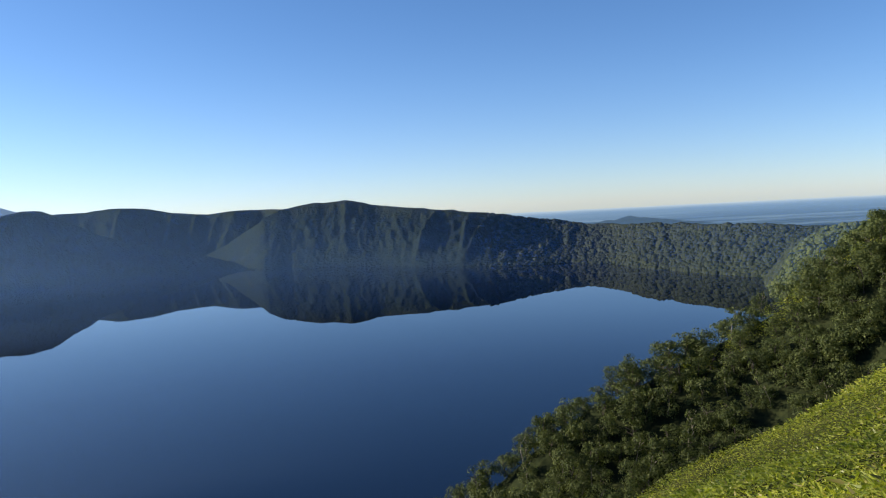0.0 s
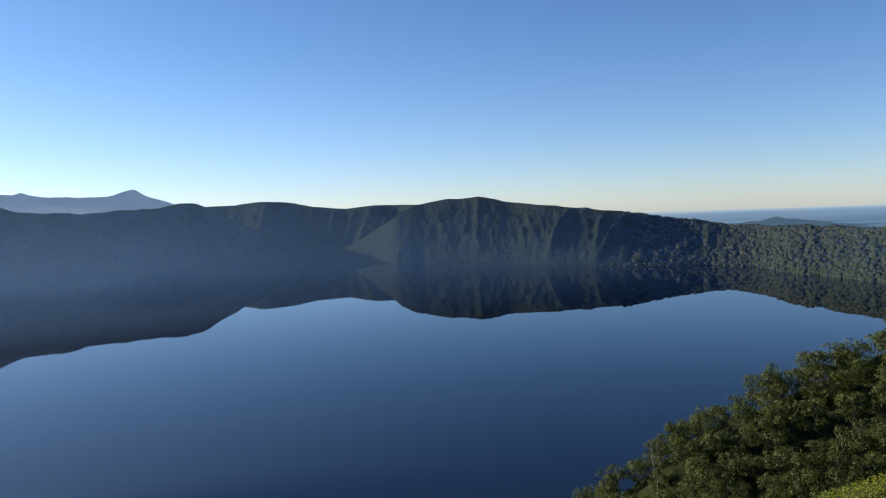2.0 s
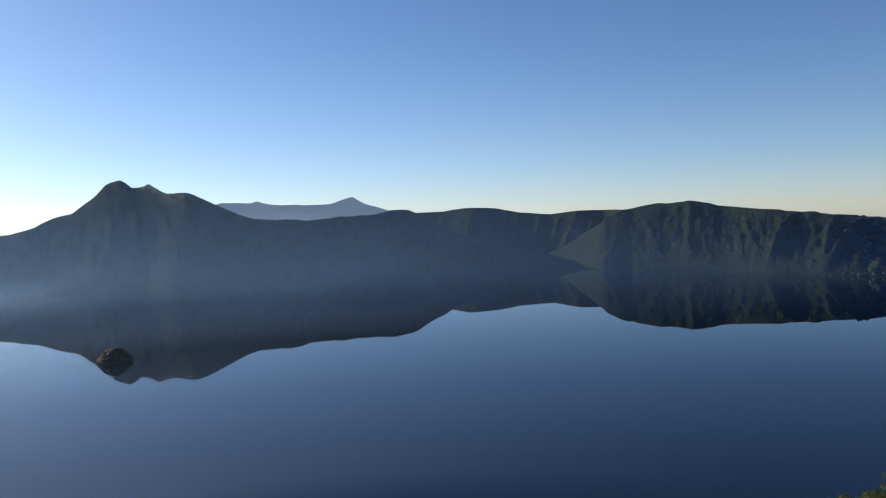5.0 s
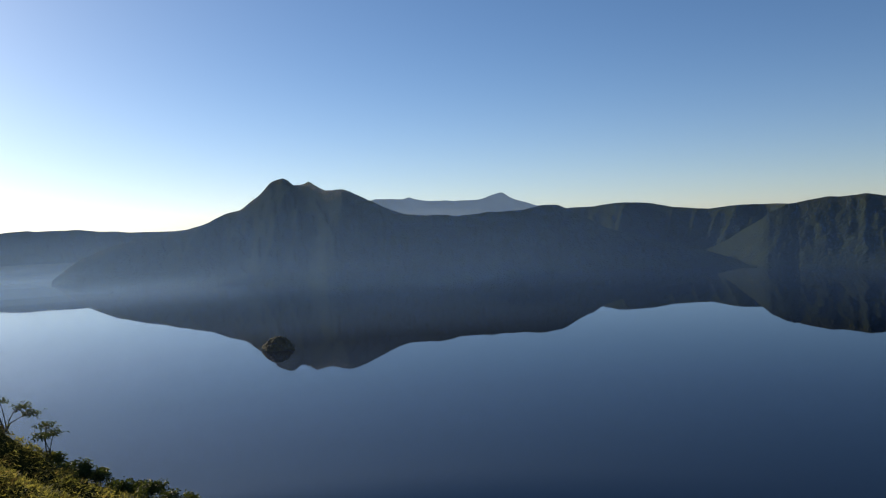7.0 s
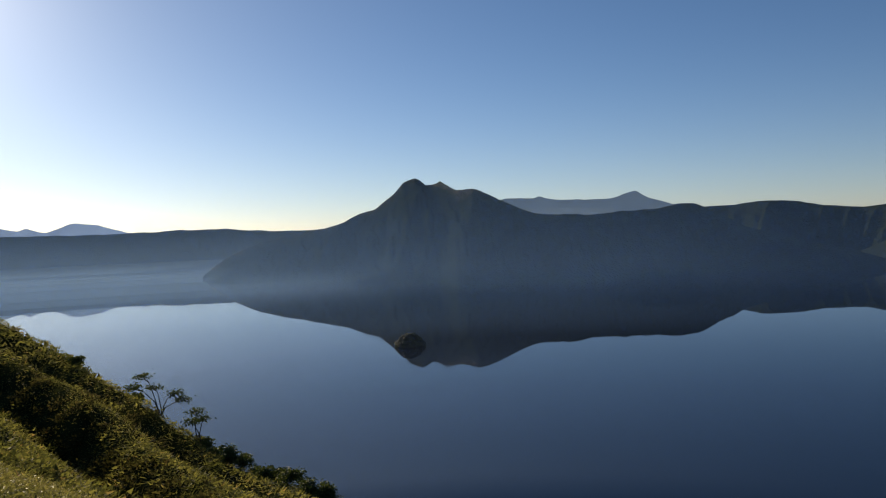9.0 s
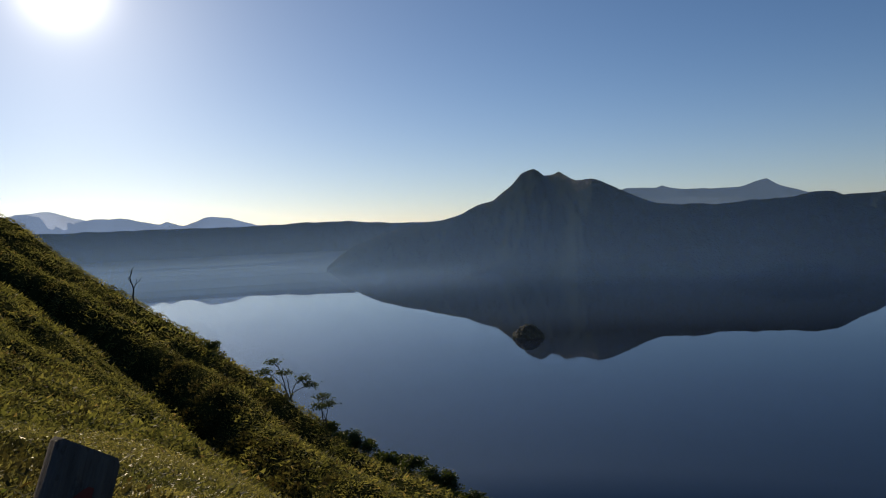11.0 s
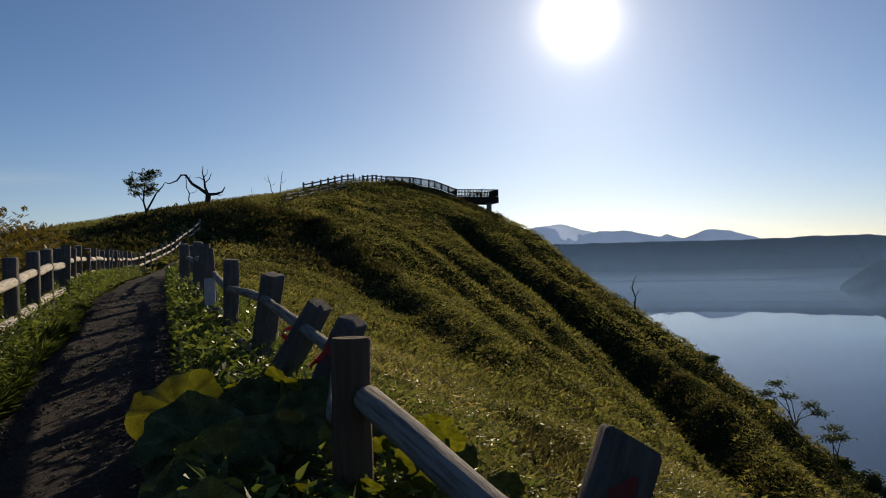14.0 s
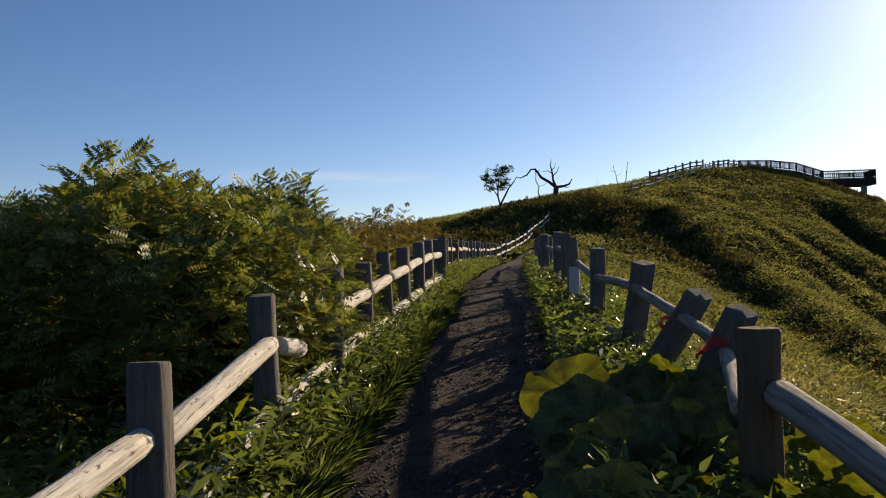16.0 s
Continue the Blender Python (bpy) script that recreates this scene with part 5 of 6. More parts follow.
bare_stick(106.9, 78, 3.6, 7, "thin bent dead sapling below the dead tree", 0.35, 1)
bare_stick(104.0, 101, 0.8, 9, bend=0.1, forks=0)
bare_stick(69.6, crest(69.6) - 0.5, 0.9, 8, "short leaning dead twig on the slope", 0.3, 0)

# wind-bent saplings and brush along the edge of the slope
def umbrella_sapling(label, az, heads, seed):
    """Bent stems, each with flat pads of leaves: offset to the right, height and breadth of each pad."""
    r = crest(az)
    x, y = at_az(az, r)
    rng, nr = random.Random(seed), np.random.default_rng(seed)
    t = thing("sapling", label, "tree", Matrix.Translation((x, y, gz(x, y) - 0.05)), "saplings")
    R, U, F = np.array(toward(az - 90, 0)), np.array((0, 0, 1.0)), np.array(toward(az, 0))
    centres = []
    for k, (dx, h, w) in enumerate(heads):
        depth = rng.uniform(-0.35, 0.35)
        top = R * dx + U * h + F * depth
        root = R * rng.uniform(-0.1, 0.1)
        bend = root + U * h * 0.5 + R * dx * 0.22 + F * depth * 0.3
        limb = [root, root * 0.6 + bend * 0.4 + R * 0.04, bend, (bend + top) / 2 + U * 0.1 * h, top]
        part("stem", solid("stem", [tube(limb, (0.03, 0.026, 0.021, 0.014, 0.006), 6)], M_BARK), t)
        twigs = []
        for q in range(4):
            tip = top + R * rng.uniform(-w, w) * 0.5 + F * rng.uniform(-w, w) * 0.5 + U * rng.uniform(-0.05, 0.16) * w
            twigs.append(tube([(bend + top) / 2 + U * 0.1 * h, (tip + top) / 2, tip], (0.009, 0.006, 0.003), 5))
            centres += [tip, (tip + top) / 2 + U * 0.04]
        part("branch", solid("branch", twigs, M_BARK), t)
        centres.append(top)
    c = np.repeat(np.array(centres), 26, 0)
    c = c + nr.normal(0, 1, c.shape) * np.array([0.15, 0.15, 0.07])
    al = random_dirs(nr, len(c), -0.5, 0.5)
    L = nr.uniform(0.06, 0.12, len(c))
    co, fa = leaves(c, al, across(nr, al), L, L * 0.6, 0.2)
    part("foliage", mesh_from("foliage", co, fa, M_TREE), t)


umbrella_sapling("wind-bent flat-topped birch sapling with three stems", 65.2, [(-1.05, 1.4, 0.75), (-0.55, 1.75, 0.6), (-0.1, 1.3, 0.7), (0.55, 0.85, 0.75), (1.0, 0.62, 0.5)], 21)
umbrella_sapling("small round-headed sapling on the slope", 62.7, [(0.0, 1.5, 0.6), (-0.25, 1.1, 0.45), (0.28, 1.05, 0.45)], 28)
rng0 = random.Random(77)
for i, (az, r, tall) in enumerate([(70.3, 42, 0.8), (66.8, 37, 0.5), (61.6, 40, 0.9), (60.8, 38, 0.8), (59.6, 37, 0.9), (58.6, 35, 1.0), (57.8, 34, 0.8), (57.0, 33, 0.8), (55.9, 32, 0.9), (54.8, 31, 0.8), (53.9, 30, 0.9), (52.9, 30, 0.8), (51.8, 29, 0.7), (50.4, 28, 0.8), (62.3, 39, 0.7), (56.4, 33, 0.9), (54.3, 31, 0.7)]):
    small_tree("shrub", "low leafy bush at the edge of the slope", *at_az(az, crest(az) + (i % 3) * 0.8 - 0.6), tall * 0.8, 100 + i, 4, True, (0, 0), "bush", per=22, spread=0.22, size=0.1, radius=0.012, leaf_material=M_TREE)


# ---- rowan thicket behind the fence ----
def rowan_bush(x, y, tall, wide, seed, count, material, label, red=False):
    """Stems and feathered leaves of many leaflets."""
    rng, nr = random.Random(seed), np.random.default_rng(seed)
    z = gz(x, y)
    t = thing("rowan_bush", label, "bush", Matrix.Translation((x, y, z - 0.1)), "rowan bushes")
    chunks, tips = [], []
    for k in range(7):
        a = rng.uniform(0, 6.28)
        grow(rng, (0.15 * math.cos(a), 0.15 * math.sin(a), 0), (0.5 * math.cos(a) * wide / tall, 0.5 * math.sin(a) * wide / tall, 1), tall * 0.4, 0.022, 2, 0.5, 0, 4, (2, 3), 0.55, tips, chunks, 6)
    part("stem", solid("stem", chunks, M_BARK), t)
    # leaf stalks spring from a lumpy dome, more on its outside
    d = random_dirs(nr, count, -0.35, 1.0)
    lump = 1 + 0.3 * np.array([noise.noise(Vector(q) * 2.6 + Vector((seed, 0, 0))) for q in d])
    rad = lump * nr.uniform(0.3, 1.0, count) ** 0.4
    c = d * rad[:, None] * np.array([wide / 2, wide / 2, tall * 0.48]) + np.array([0, 0, tall * 0.5])
    c = c[c[:, 2] > 0.15]
    n = len(c)
    al = unit(random_dirs(nr, n, -0.25, 0.45) + 0.9 * unit(c - np.array([0, 0, tall * 0.35])))
    side = unit(np.cross(al, np.array([0, 0, 1.0]) + 0.95 * random_dirs(nr, n)))
    L = nr.uniform(0.12, 0.21, n)
    bases, alongs, sides, lens, wids = [], [], [], [], []
    for k in range(6):
        f = 0.25 + 0.13 * k
        for sgn in (-1, 1):
            bases.append(c + al * (L * f)[:, None] - np.array([0, 0, 1.0]) * (L * 0.25 * f * f)[:, None])
            alongs.append(unit(side * sgn + al * 0.55 - np.array([0, 0, 0.15])))
            sides.append(al)
            lens.append(L * (0.36 - 0.02 * k))
            wids.append(L * 0.11)
    bases.append(c + al * L[:, None] - np.array([0, 0, 1.0]) * (L * 0.25)[:, None])
    alongs.append(al)
    sides.append(side)
    lens.append(L * 0.3)
    wids.append(L * 0.11)
    A = unit(np.vstack(alongs))
    S = np.vstack(sides)
    S = unit(S - A * (S * A).sum(-1, keepdims=True))
    co, fa = leaves(np.vstack(bases), A, S, np.concatenate(lens), np.concatenate(wids), 0.1, material == M_HEDGE)
    part("foliage", mesh_from("foliage", co, fa, material), t, "feathered green leaves, some turning red")
    return t


rowan_bush(-4.1, -4.12, 1.92, 2.6, 1, 5200, M_ROWAN, "tall rowan bush with feathered leaves, some reddening")
rowan_bush(-2.5, -4.75, 1.6, 2.3, 2, 3400, M_ROWAN, "rowan bush in shade behind the fence")
rowan_bush(-5.5, -4.15, 1.85, 1.4, 3, 2300, M_ROWAN, "slim pointed rowan bush behind the fence")
rowan_bush(-6.4, -4.5, 1.5, 1.5, 4, 1800, M_ROWAN, "lower rowan bush behind the fence")
rowan_bush(-1.2, -5.0, 1.4, 2.4, 5, 1800, M_ROWAN, "rowan bush in deep shade by the path")
# extra dense bush that keeps the sun off the one behind the fence
rowan_bush(-4.5, -5.3, 1.9, 2.6, 6, 3000, M_ROWAN, "rowan bush deeper in the thicket, added to cast shade")
for i in range(11):
    bx = -7.6 - 1.35 * i
    c, d, nrm = path_side(bx)
    q = c + nrm * (2.7 + 0.5 * math.sin(i * 2.1))
    rowan_bush(q.x, q.y, 1.58 + 0.2 * math.sin(i * 1.7), 1.9, 20 + i, 620, M_HEDGE, "brown-green brush beside the fence")
for i in range(7):
    c, d, nrm = path_side(-8.5 - 2.4 * i)
    q = c + nrm * (5.2 + math.sin(i))
    rowan_bush(q.x, q.y, 1.7, 2.6, 40 + i, 480, M_HEDGE, "brown-green brush farther from the fence")


# ---- butterbur by the broken fence ----
def butterbur_mesh(seed, size, material):
    """A big round leaf, notched at its stalk, wavy and veined."""
    rng = random.Random(seed)
    rings, spokes = 6, 40
    co, fa = [(0, 0, 0)], []
    ph = rng.uniform(0, 6)
    for i in range(1, rings + 1):
        f = i / rings
        for k in range(spokes):
            a = math.radians(16) + (2 * math.pi - math.radians(32)) * k / (spokes - 1)
            notch = 1.0 - 0.12 * math.exp(-((a - math.pi) / 1.2) ** 2)
            r = size * f * notch * (1 + (0.05 * math.sin(7 * a + ph) + rng.uniform(-0.02, 0.02)) * f)
            vein = -0.1 * size * abs(math.sin(a * 4.5)) * f - 0.03 * size * abs(math.sin(a * 13)) * f * f
            cup = size * (0.22 * f * f - 0.1 * f ** 4 * (1 + math.sin(3 * a + ph))) + vein
            co.append((r * math.cos(a), r * math.sin(a), cup))
    for k in range(spokes - 1):
        fa.append((0, 1 + k, 2 + k))
    quads = []
    for i in range(rings - 1):
        for k in range(spokes - 1):
            a = 1 + i * spokes + k
            quads.append((a, a + spokes, a + spokes + 1, a + 1))
    me = bpy.data.meshes.new("leaf")
    me.from_pydata(co, [], fa + quads)
    for p in me.polygons:
        p.use_smooth = True
    me.materials.append(material)
    return me


BUTTER_SHADED = [butterbur_mesh(i, 1.0, M_BUTTER_SHADED) for i in range(5)]
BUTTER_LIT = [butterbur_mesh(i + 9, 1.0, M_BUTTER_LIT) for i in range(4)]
STALK = solid("stalk", [tube([(0, 0, 0), (0.02, 0.01, 0.5), (0, 0, 1)], (0.02, 0.017, 0.012), 6)], M_WEED)
rb = random.Random(8)


def butterbur(x, y, z, size, i, sunny, face=None):
    g = gz(x, y)
    words = "butterbur with a round yellow-green leaf coloured as sunlit" if sunny else "butterbur with a big round green leaf coloured as shaded"
    t = thing("butterbur", words, "plant", Matrix.Translation((x, y, g - 0.02)), "butterburs")
    if face:
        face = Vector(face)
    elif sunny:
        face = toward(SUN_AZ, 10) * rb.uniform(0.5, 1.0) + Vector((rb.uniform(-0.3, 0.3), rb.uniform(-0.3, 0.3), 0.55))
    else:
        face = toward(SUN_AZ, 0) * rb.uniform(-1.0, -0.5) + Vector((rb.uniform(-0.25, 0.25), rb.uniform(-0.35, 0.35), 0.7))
    face.normalize()
    down = Vector((0, 0, -1)) + Vector((rb.uniform(-0.5, 0.5), rb.uniform(-0.5, 0.5), 0))
    ax = (down - face * down.dot(face)).normalized()
    turn = Matrix((ax, face.cross(ax), face)).transposed().to_4x4()
    k = size * (0.85 if sunny else 1.0)
    part("leaf", (BUTTER_LIT if sunny else BUTTER_SHADED)[i % 4], t, "", Matrix.Translation((0, 0, z - g + 0.02)) @ turn @ Matrix.Diagonal((k, k, k, 1)))
    part("stalk", STALK, t, "", Matrix.Diagonal((1, 1, max(0.05, z - g + 0.02), 1)))


# a dome of shade-coloured leaves between path and post, sunlit-coloured ones at its edges
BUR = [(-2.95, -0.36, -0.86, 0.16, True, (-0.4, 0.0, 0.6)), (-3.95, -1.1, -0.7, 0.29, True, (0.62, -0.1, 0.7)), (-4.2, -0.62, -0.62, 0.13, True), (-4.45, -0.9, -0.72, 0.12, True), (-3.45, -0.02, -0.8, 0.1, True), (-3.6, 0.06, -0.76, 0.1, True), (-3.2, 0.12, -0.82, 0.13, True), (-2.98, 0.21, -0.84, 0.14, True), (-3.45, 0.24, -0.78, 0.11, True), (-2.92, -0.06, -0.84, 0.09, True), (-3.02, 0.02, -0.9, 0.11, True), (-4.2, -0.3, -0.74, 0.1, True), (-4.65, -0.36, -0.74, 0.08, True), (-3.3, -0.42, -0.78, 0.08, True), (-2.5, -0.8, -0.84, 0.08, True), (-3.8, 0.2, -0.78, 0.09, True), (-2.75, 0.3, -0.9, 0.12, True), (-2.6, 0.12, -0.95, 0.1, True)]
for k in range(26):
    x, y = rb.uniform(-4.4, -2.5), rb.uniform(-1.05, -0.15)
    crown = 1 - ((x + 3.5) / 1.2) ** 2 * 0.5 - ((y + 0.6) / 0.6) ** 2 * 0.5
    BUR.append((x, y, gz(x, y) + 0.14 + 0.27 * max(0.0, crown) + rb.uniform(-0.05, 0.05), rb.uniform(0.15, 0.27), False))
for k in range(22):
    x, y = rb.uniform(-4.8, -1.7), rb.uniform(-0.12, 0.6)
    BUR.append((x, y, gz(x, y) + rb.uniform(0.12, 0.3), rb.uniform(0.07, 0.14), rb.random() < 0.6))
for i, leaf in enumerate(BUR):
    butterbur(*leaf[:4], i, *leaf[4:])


# ---- grass and weeds ----
def sector_points(seed, n, az0, az1, r0, r1, power=1.0):
    rng = np.random.default_rng(seed)
    az = np.radians(rng.uniform(az0, az1, n))
    r = r0 + (r1 - r0) * rng.uniform(0, 1, n) ** power
    x, y = -np.sin(az) * r, np.cos(az) * r
    return rng, np.stack([x, y, height(x, y)], -1), r


def off_path(p, left, right):
    d = p[:, 1] - path_y(p[:, 0])
    return p[(d < -left) | (d > right)]


def blades(name, label, rng, p, length, wide, up0, up1, material, clump=0.0, droop=0.25, rise=0.05, plain=False):
    n = len(p)
    L = length * rng.uniform(0.55, 1.35, n)
    if clump:
        L = L * (0.75 + 0.9 * np.clip(fbm(p[:, 0] / clump, p[:, 1] / clump, 13) + 0.35, 0, 1))
    al = random_dirs(rng, n, up0, up1)
    base = p + np.array([0, 0, 1.0]) * (rng.uniform(-0.02, rise, n))[:, None]
    co, fa = leaves(base, al, across(rng, al), L, L * wide, droop, plain, material == M_BAMBOO)
    return tagged(new(name, mesh_from(name, co, fa, material)), label, "grass", kind="stuff")


rng, p, r = sector_points(201, 190000, 48, 112, 2.4, 16, 0.75)
blades("grass", "lit bamboo grass on the near slope", rng, off_path(p, 50, 1.0), 0.095, 0.17, 0.15, 0.97, M_GRASS, 1.5, 0.25, 0.16, True)
rng, p, r = sector_points(202, 150000, 50, 112, 14, 48, 0.85)
blades("grass", "rough grass over the hillside", rng, off_path(p, 50, 1.2), 0.16, 0.18, 0.2, 0.92, M_FARGRASS, 2.5, 0.2, 0.2, True)
rng, p, r = sector_points(203, 180000, 60, 125, 45, 132, 0.9)
blades("grass", "rough grass on the far hillside", rng, off_path(p, 0.3, 0.3), 0.3, 0.17, 0.25, 0.92, M_FARGRASS, 4, 0.15, 0.25, True)
rng, p, r = sector_points(204, 165000, -36, 12, 3.0, 24, 0.85)
blades("bamboo_grass", "bright yellow-green bamboo grass on the slope", rng, p, 0.085, 0.2, 0.1, 0.9, M_SASA, 1.2, 0.3, 0.12, True)
rng, p, r = sector_points(213, 26000, -38, -10, 2.4, 9, 0.9)
blades("bamboo_grass", "upright yellow-green bamboo grass close by", rng, p, 0.12, 0.12, 0.4, 0.97, M_SASA, 0.8, 0.3, 0.1, True)
rng, p, r = sector_points(209, 700, -34, -18, 4.0, 9, 1.0)
blades("bamboo_grass", "long arching bamboo grass leaves on the slope", rng, p, 0.24, 0.12, 0.5, 0.95, M_SASA, 0.0, 0.4, 0.1)


def brush(name, label, seed, spots, size, per, leaf, material):
    """Rounded clumps of short leafy twigs in one mesh."""
    rng = np.random.default_rng(seed)
    n = len(spots)
    c = np.stack([spots[:, 0], spots[:, 1], height(spots[:, 0], spots[:, 1])], -1)
    rr = np.repeat(size * rng.uniform(0.55, 1.3, n), per)
    d = random_dirs(rng, n * per, 0.0, 1.0)
    base = np.repeat(c, per, 0) + d * (rr * rng.uniform(0.35, 1.0, n * per))[:, None] * np.array([1, 1, 0.75])
    al = unit(d + 0.8 * random_dirs(rng, n * per, -0.3, 1.0))
    L = leaf * rng.uniform(0.6, 1.4, n * per)
    co, fa = leaves(base, al, across(rng, al), L, L * 0.42, 0.15, leaf > 0.1)
    return tagged(new(name, mesh_from(name, co, fa, material)), label, "brush", kind="stuff")


def strip_spots(seed, n, line, wide):
    rng = np.random.default_rng(seed)
    p = np.array(line, float)
    u = rng.uniform(0, len(p) - 1, n)
    k = np.arange(len(p))
    return np.stack([np.interp(u, k, p[:, 0]), np.interp(u, k, p[:, 1])], -1) + rng.normal(0, wide, (n, 2))


# brush whose dark leaves partly stand in for shade on these slopes
brush("brush", "low brush on the hill's shoulder above the path, dark also for its shade", 401, strip_spots(1, 420, [(-59, -15.2), (-66, -14.6), (-63, -10.5), (-56, -8.0), (-50, -5.2)], 1.6), 0.75, 60, 0.3, M_BRUSH)
brush("brush", "low brush on the landward slope, dark also for its shade", 402, strip_spots(2, 420, [(-46, -22), (-56, -23), (-64, -23.5), (-72, -22), (-66, -19.5)], 2.0), 0.8, 50, 0.32, M_BRUSH)
# added only to darken the shaded bottom of the gully
brush("brush", "dark shrubs added to deepen the gully's shade near the slope's edge", 412, strip_spots(7, 130, [(-40, 11.6), (-32, 11.5), (-24, 10.6), (-16, 9.2), (-9, 8.4)], 0.5), 0.42, 44, 0.15, M_BRUSH)
# shrubs below the boardwalk, carried on to imitate the deck's shadow downhill
brush("brush", "shrubs under the viewing deck, dark also for its shadow", 403, strip_spots(3, 200, [(-113, -6.0), (-115.5, -2.5), (-116.5, 1.5), (-114, 4.5), (-111, 7.5), (-104, 9)], 0.9), 0.85, 50, 0.34, M_BRUSH)
rng, p, r = sector_points(404, 2400, 62, 110, 16, 105, 0.9)
p = p[vnoise(p[:, 0] / 9, p[:, 1] / 5, 21) + rng.uniform(-0.25, 0.25, len(p)) > 0.02]
p = off_path(p, 0.3, 2.0)
brush("brush", "low leafy plants scattered over the hillside", 405, p[:, :2], 0.42, 34, 0.17, M_FARGRASS)
rng, p, r = sector_points(409, 1500, 60, 108, 12, 110, 0.9)
p = p[vnoise(p[:, 0] / 7, p[:, 1] / 4, 25) + rng.uniform(-0.2, 0.2, len(p)) > 0.06]
p = off_path(p, 0.3, 3.0)
brush("brush", "dark tufts of brush scattered over the hillside", 410, p[:, :2], 0.4, 34, 0.16, M_BRUSH)
rng, p, r = sector_points(406, 1300, 55, 110, 3.2, 18, 0.8)
p = off_path(p, 50, 1.7)
brush("brush", "small leafy plants among the grass of the near slope", 407, p[:, :2], 0.14, 34, 0.07, M_GRASS)
brush("brush", "dark bushy plants below the broken fence", 408, strip_spots(5, 70, [(-6.2, 1.2), (-7.4, 1.4), (-9.0, 1.5), (-11.0, 1.3)], 0.32), 0.26, 64, 0.09, M_BRUSH)
brush("brush", "leafy herbs on the bank below the broken fence", 411, strip_spots(6, 150, [(-4.2, 0.5), (-6.0, 0.2), (-7.6, -0.3), (-9.2, -0.9), (-8.4, 0.4), (-6.6, 0.8)], 0.35), 0.17, 46, 0.075, M_WEED)
# the same grass goes on behind and beside the viewpoint
rng, p, r = sector_points(211, 46000, 112, 326, 0.9, 13, 0.85)
blades("grass", "rough grass on the bank round the viewpoint", rng, off_path(p, 1.0, 1.0), 0.11, 0.2, 0.1, 0.9, M_GRASS, 1.2, 0.25, 0.1, True)
rng, p, r = sector_points(212, 26000, -40, 110, 0.9, 8, 0.9)
blades("grass", "rough grass on the lake side of the viewpoint", rng, off_path(p, 1.0, 1.0), 0.11, 0.2, 0.1, 0.9, M_GRASS, 1.2, 0.25, 0.1, True)
# weeds along both edges of the path
rng = np.random.default_rng(205)
n = 52000
xs = -1.0 - 33 * rng.uniform(0, 1, n) ** 1.6
y = path_y(xs) - (0.78 + 1.6 * rng.uniform(0, 1, n)) * 1.03
p = np.stack([xs, y, height(xs, y)], -1)
blades("weeds", "leafy green weeds between path and fence", rng, p, 0.09, 0.24, 0.0, 0.9, M_WEED, 0.8, 0.2, 0.42)
n = 34000
xs = -2.6 - 32 * rng.uniform(0, 1, n) ** 1.6
y = path_y(xs) + rng.uniform(0.55, 1.6, n) * 1.06
p = np.stack([xs, y, height(xs, y)], -1)
blades("weeds", "leafy weeds along the lake side of the path", rng, p, 0.09, 0.27, 0.0, 0.9, M_WEED, 0.8, 0.2, 0.42)
n = 9000
xs = 0.5 - 7 * rng.uniform(0, 1, n)
y = path_y(xs) - rng.uniform(1.2, 4.5, n)
p = np.stack([xs, y, height(xs, y)], -1)
blades("bamboo_grass", "broad bamboo grass leaves under the rowan bushes", rng, p, 0.17, 0.17, 0.0, 0.8, M_BAMBOO, 1.0, 0.3, 0.4)
n = 24000
xs = -2 - 10 * rng.uniform(0, 1, n)
y = path_y(xs) - 0.74 - np.abs(rng.normal(0, 0.2, n))
p = np.stack([xs, y, height(xs, y)], -1)
blades("grass", "fine bright grass at the path's edge", rng, p, 0.2, 0.04, 0.55, 0.98, M_WEED, 0.6, 0.25, 0.02)


rng = np.random.default_rng(207)
n = 1500
xs = -0.3 - 4.5 * rng.uniform(0, 1, n)
y = path_y(xs) - rng.uniform(1.0, 2.1, n)
p = np.stack([xs, y, height(xs, y) + rng.uniform(0, 0.35, n)], -1)
blades("bamboo_grass", "long pointed bamboo leaves at the fence's foot", rng, p, 0.19, 0.15, 0.2, 0.95, M_BAMBOO, 0.0, 0.25, 0.05)


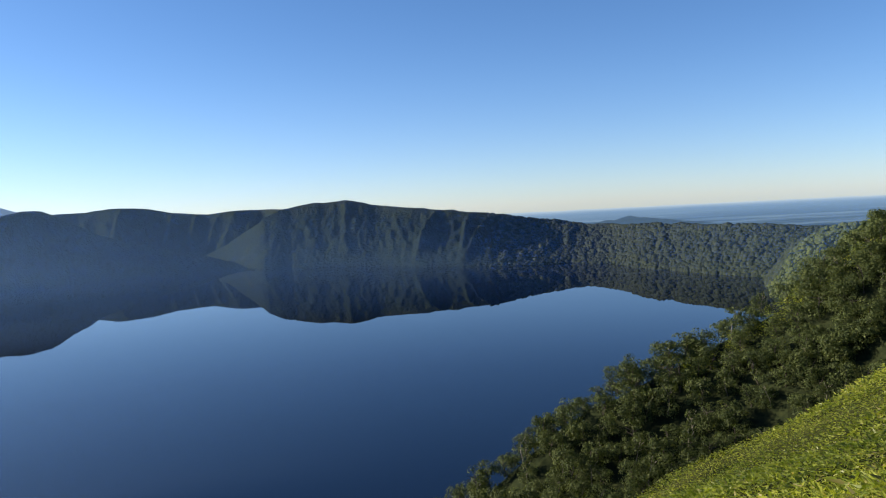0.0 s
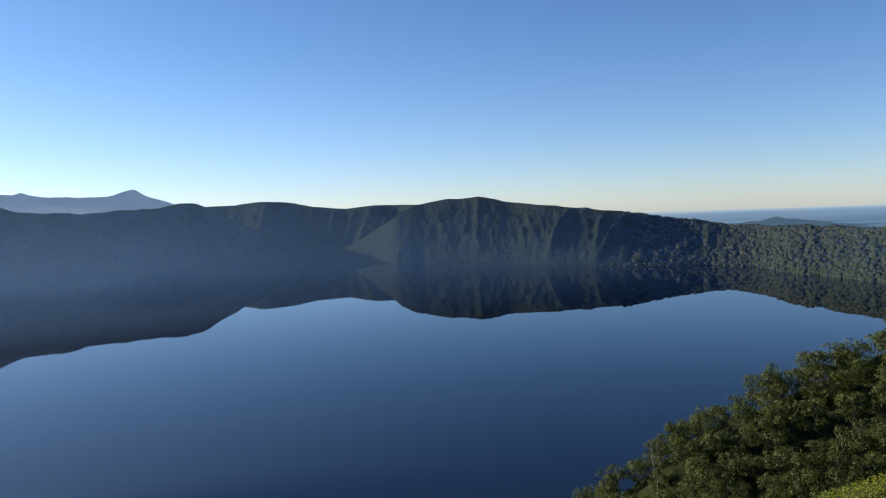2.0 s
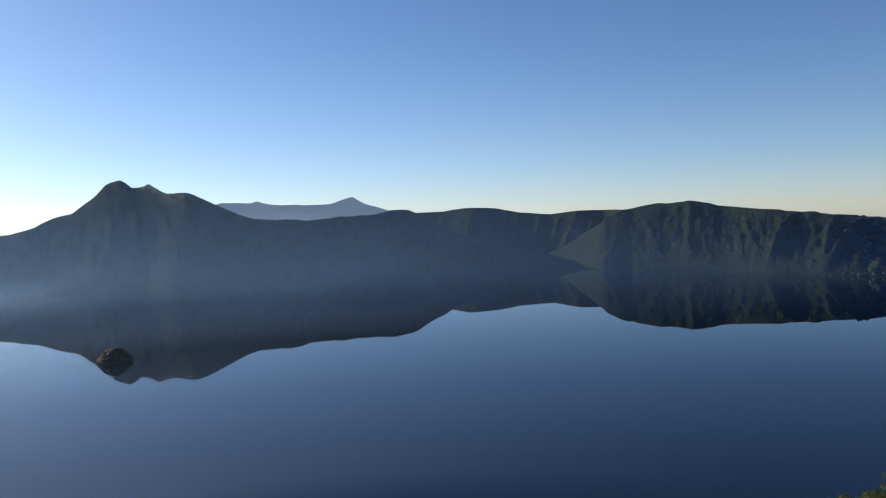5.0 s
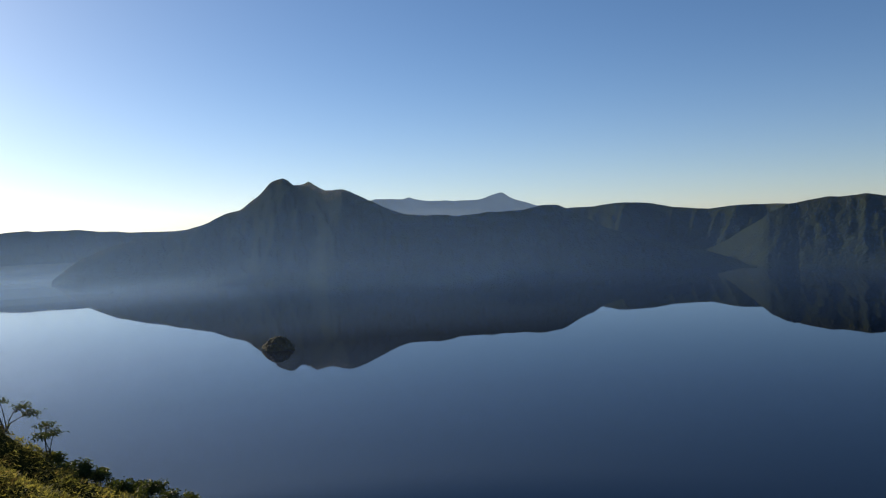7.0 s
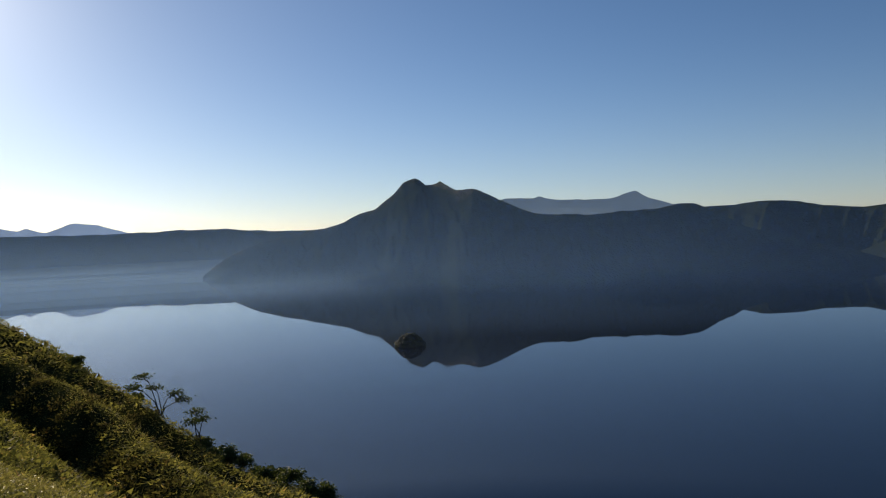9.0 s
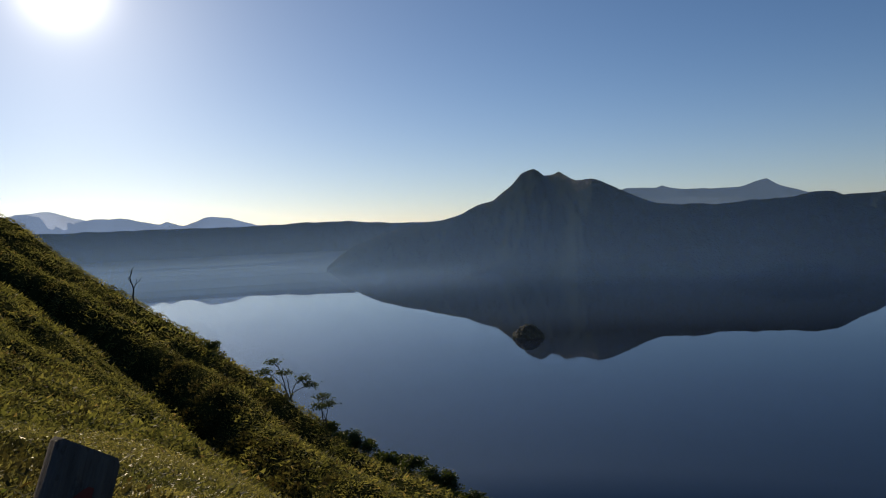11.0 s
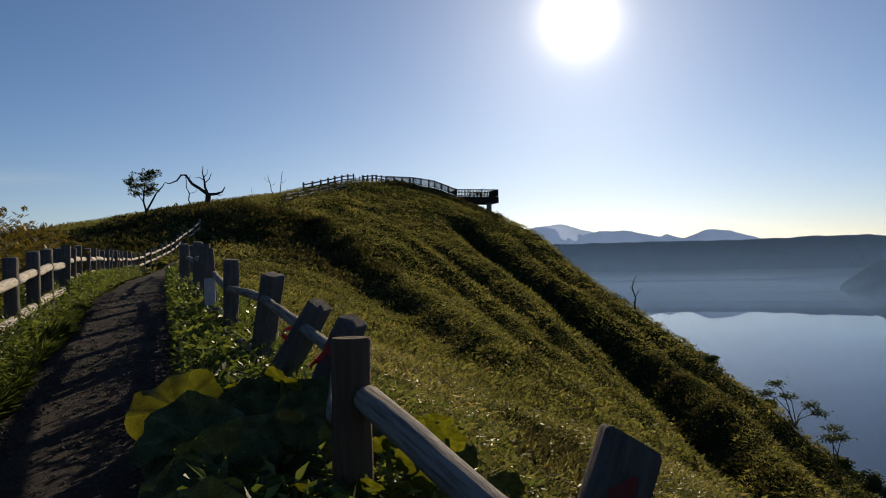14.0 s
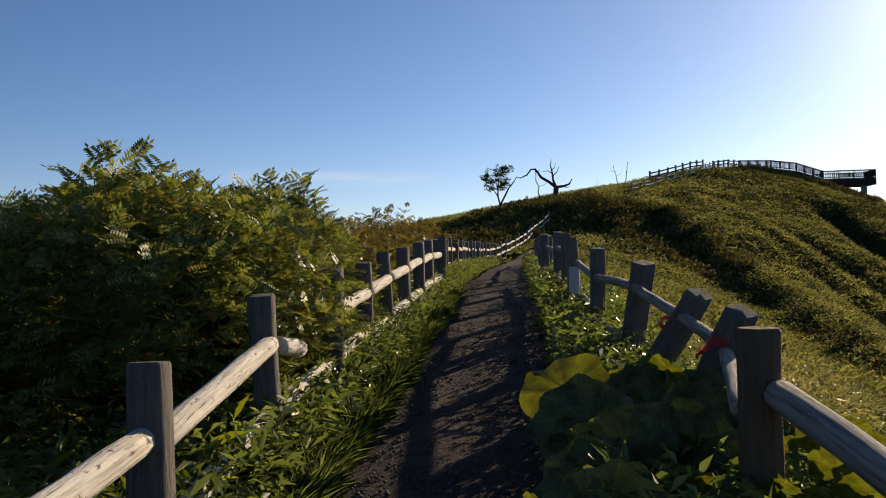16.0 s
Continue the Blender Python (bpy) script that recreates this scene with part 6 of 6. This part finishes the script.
# ---- woods on the near spur ----
def forest_tree(seed):
    """Trunk and lumpy crown, about 6 m tall, as two meshes."""
    rng, nr = random.Random(seed), np.random.default_rng(seed)
    chunks, tips = [], []
    grow(rng, (0, 0, 0), (rng.gauss(0, 0.1), rng.gauss(0, 0.1), 1), 4.2, 0.13, 1, 0.6, 0, 5, (4, 5), 0.5, tips, chunks, 6)
    centres = []
    for k in range(20):
        a, h = rng.uniform(0, 6.28), rng.uniform(0, 1)
        rad = 2.3 * math.sqrt(max(0.05, 1 - (h * 1.1 - 0.35) ** 2)) * rng.uniform(0.45, 0.95)
        centres.append((rad * math.cos(a), rad * math.sin(a), 0.6 + 4.9 * h, rng.uniform(0.85, 1.35)))
    cos, fas, n = [], [], 0
    for i, (x, y, z, q) in enumerate(centres):
        m = int(56 * q)
        d = random_dirs(nr, m, -0.45, 1.0)
        base = np.array([x, y, z]) + d * (q * nr.uniform(0.75, 1.05, m))[:, None] * np.array([1.1, 1.1, 0.8])
        al = across(nr, d)
        al = unit(al + d * 0.35)
        c, f = leaves(base - al * 0.14, al, unit(np.cross(d, al) + 0.2 * random_dirs(nr, m)), 0.31 * nr.uniform(0.6, 1.3, m), 0.3 * nr.uniform(0.6, 1.2, m), 0.1, True)
        cos.append(c)
        fas.append(f + n)
        n += len(c)
    return solid("trunk", chunks, M_BIRCH if seed % 6 == 0 else M_BARK), mesh_from("crown", np.vstack(cos), np.vstack(fas), M_TREE)


rng = np.random.default_rng(311)
n = 5200
xs = rng.uniform(50, 112, n)
t = (98 - xs) / 99.5
ys = 175 + 20 * t + 6 * np.sin(t * 5) + rng.normal(-2.5, 2.2, n)
p = np.stack([xs, ys, height(xs, ys) + rng.uniform(0, 1.6, n)], -1)
blades("tall_grass", "pale tall grass and twigs along the spur's back", rng, p, 0.95, 0.14, 0.3, 0.95, M_SASA, 0.0, 0.3, 0.3, True)

KINDS = [forest_tree(300 + i) for i in range(6)]
rng = np.random.default_rng(301)
cand = []
while len(cand) < 520:
    t, d = rng.uniform(-0.22, 1.25), rng.uniform(-96, 7)
    x = 98 - 99.5 * t
    yy = 175 + 20 * t + 6 * math.sin(t * 5) + d
    az = math.degrees(math.atan2(-x, yy))
    if az < -33.5 or az > 9 or yy < 62:
        continue
    if any((x - c[0]) ** 2 + (yy - c[1]) ** 2 < c[2] for c in cand):
        rng_gap = rng.uniform()
        if rng_gap > 0.02:
            continue
    cand.append((x, yy, rng.uniform(5, 12), d))
while len(cand) < 690:
    t, d = rng.uniform(-0.22, 0.75), rng.uniform(-112, -40)
    x = 98 - 99.5 * t
    yy = 175 + 20 * t + 6 * math.sin(t * 5) + d
    az = math.degrees(math.atan2(-x, yy))
    if az < -33.5 or yy < 55 or any((x - c[0]) ** 2 + (yy - c[1]) ** 2 < 4.5 for c in cand):
        continue
    cand.append((x, yy, 4.5, d))
for k in range(22):
    cand.append((87.4 + rng.normal(0, 6), 166.0 + rng.normal(0, 7), 4.5, -60.0))
cand.sort(key=lambda c: -c[3])
proto = []
for trunk, crown in KINDS:
    f = thing("birch_tree", "green mountain birch with a lumpy leafy crown", "tree", Matrix.Translation((0, 0, -1000)), "spur woods")
    part("trunk", trunk, f)
    part("crown", crown, f)
    proto.append(f)
stuff_co, stuff_fa, sn = [], [], 0
for i, (x, y, _, d) in enumerate(cand):
    k = rng.uniform(0.9, 1.28)
    m = Matrix.Translation((x, y, gz(x, y) - 0.3)) @ pose(0, 0, 0, rng.uniform(-6, 6), rng.uniform(-6, 6), rng.uniform(0, 360))
    if i < 294:
        copy_thing(proto[i % 6], m @ Matrix.Diagonal((k, k, k * rng.uniform(0.85, 1.15), 1)))
    elif i < 300:
        proto[i - 294].matrix_basis = m
    else:
        me = KINDS[i % 6][1]
        c = np.empty(len(me.vertices) * 3, np.float32)
        me.vertices.foreach_get("co", c)
        f = np.empty(len(me.loops), np.int32)
        me.loops.foreach_get("vertex_index", f)
        c = c.reshape(-1, 3) * k
        stuff_co.append(c @ np.array(m.to_3x3()).T + np.array(m.translation))
        stuff_fa.append(f.reshape(-1, 3) + sn)
        sn += len(c)
tagged(new("spur_woods", mesh_from("spur_woods", np.vstack(stuff_co), np.vstack(stuff_fa), M_TREE)), "dense birch crowns lower on the wooded spur", "woods", kind="stuff")
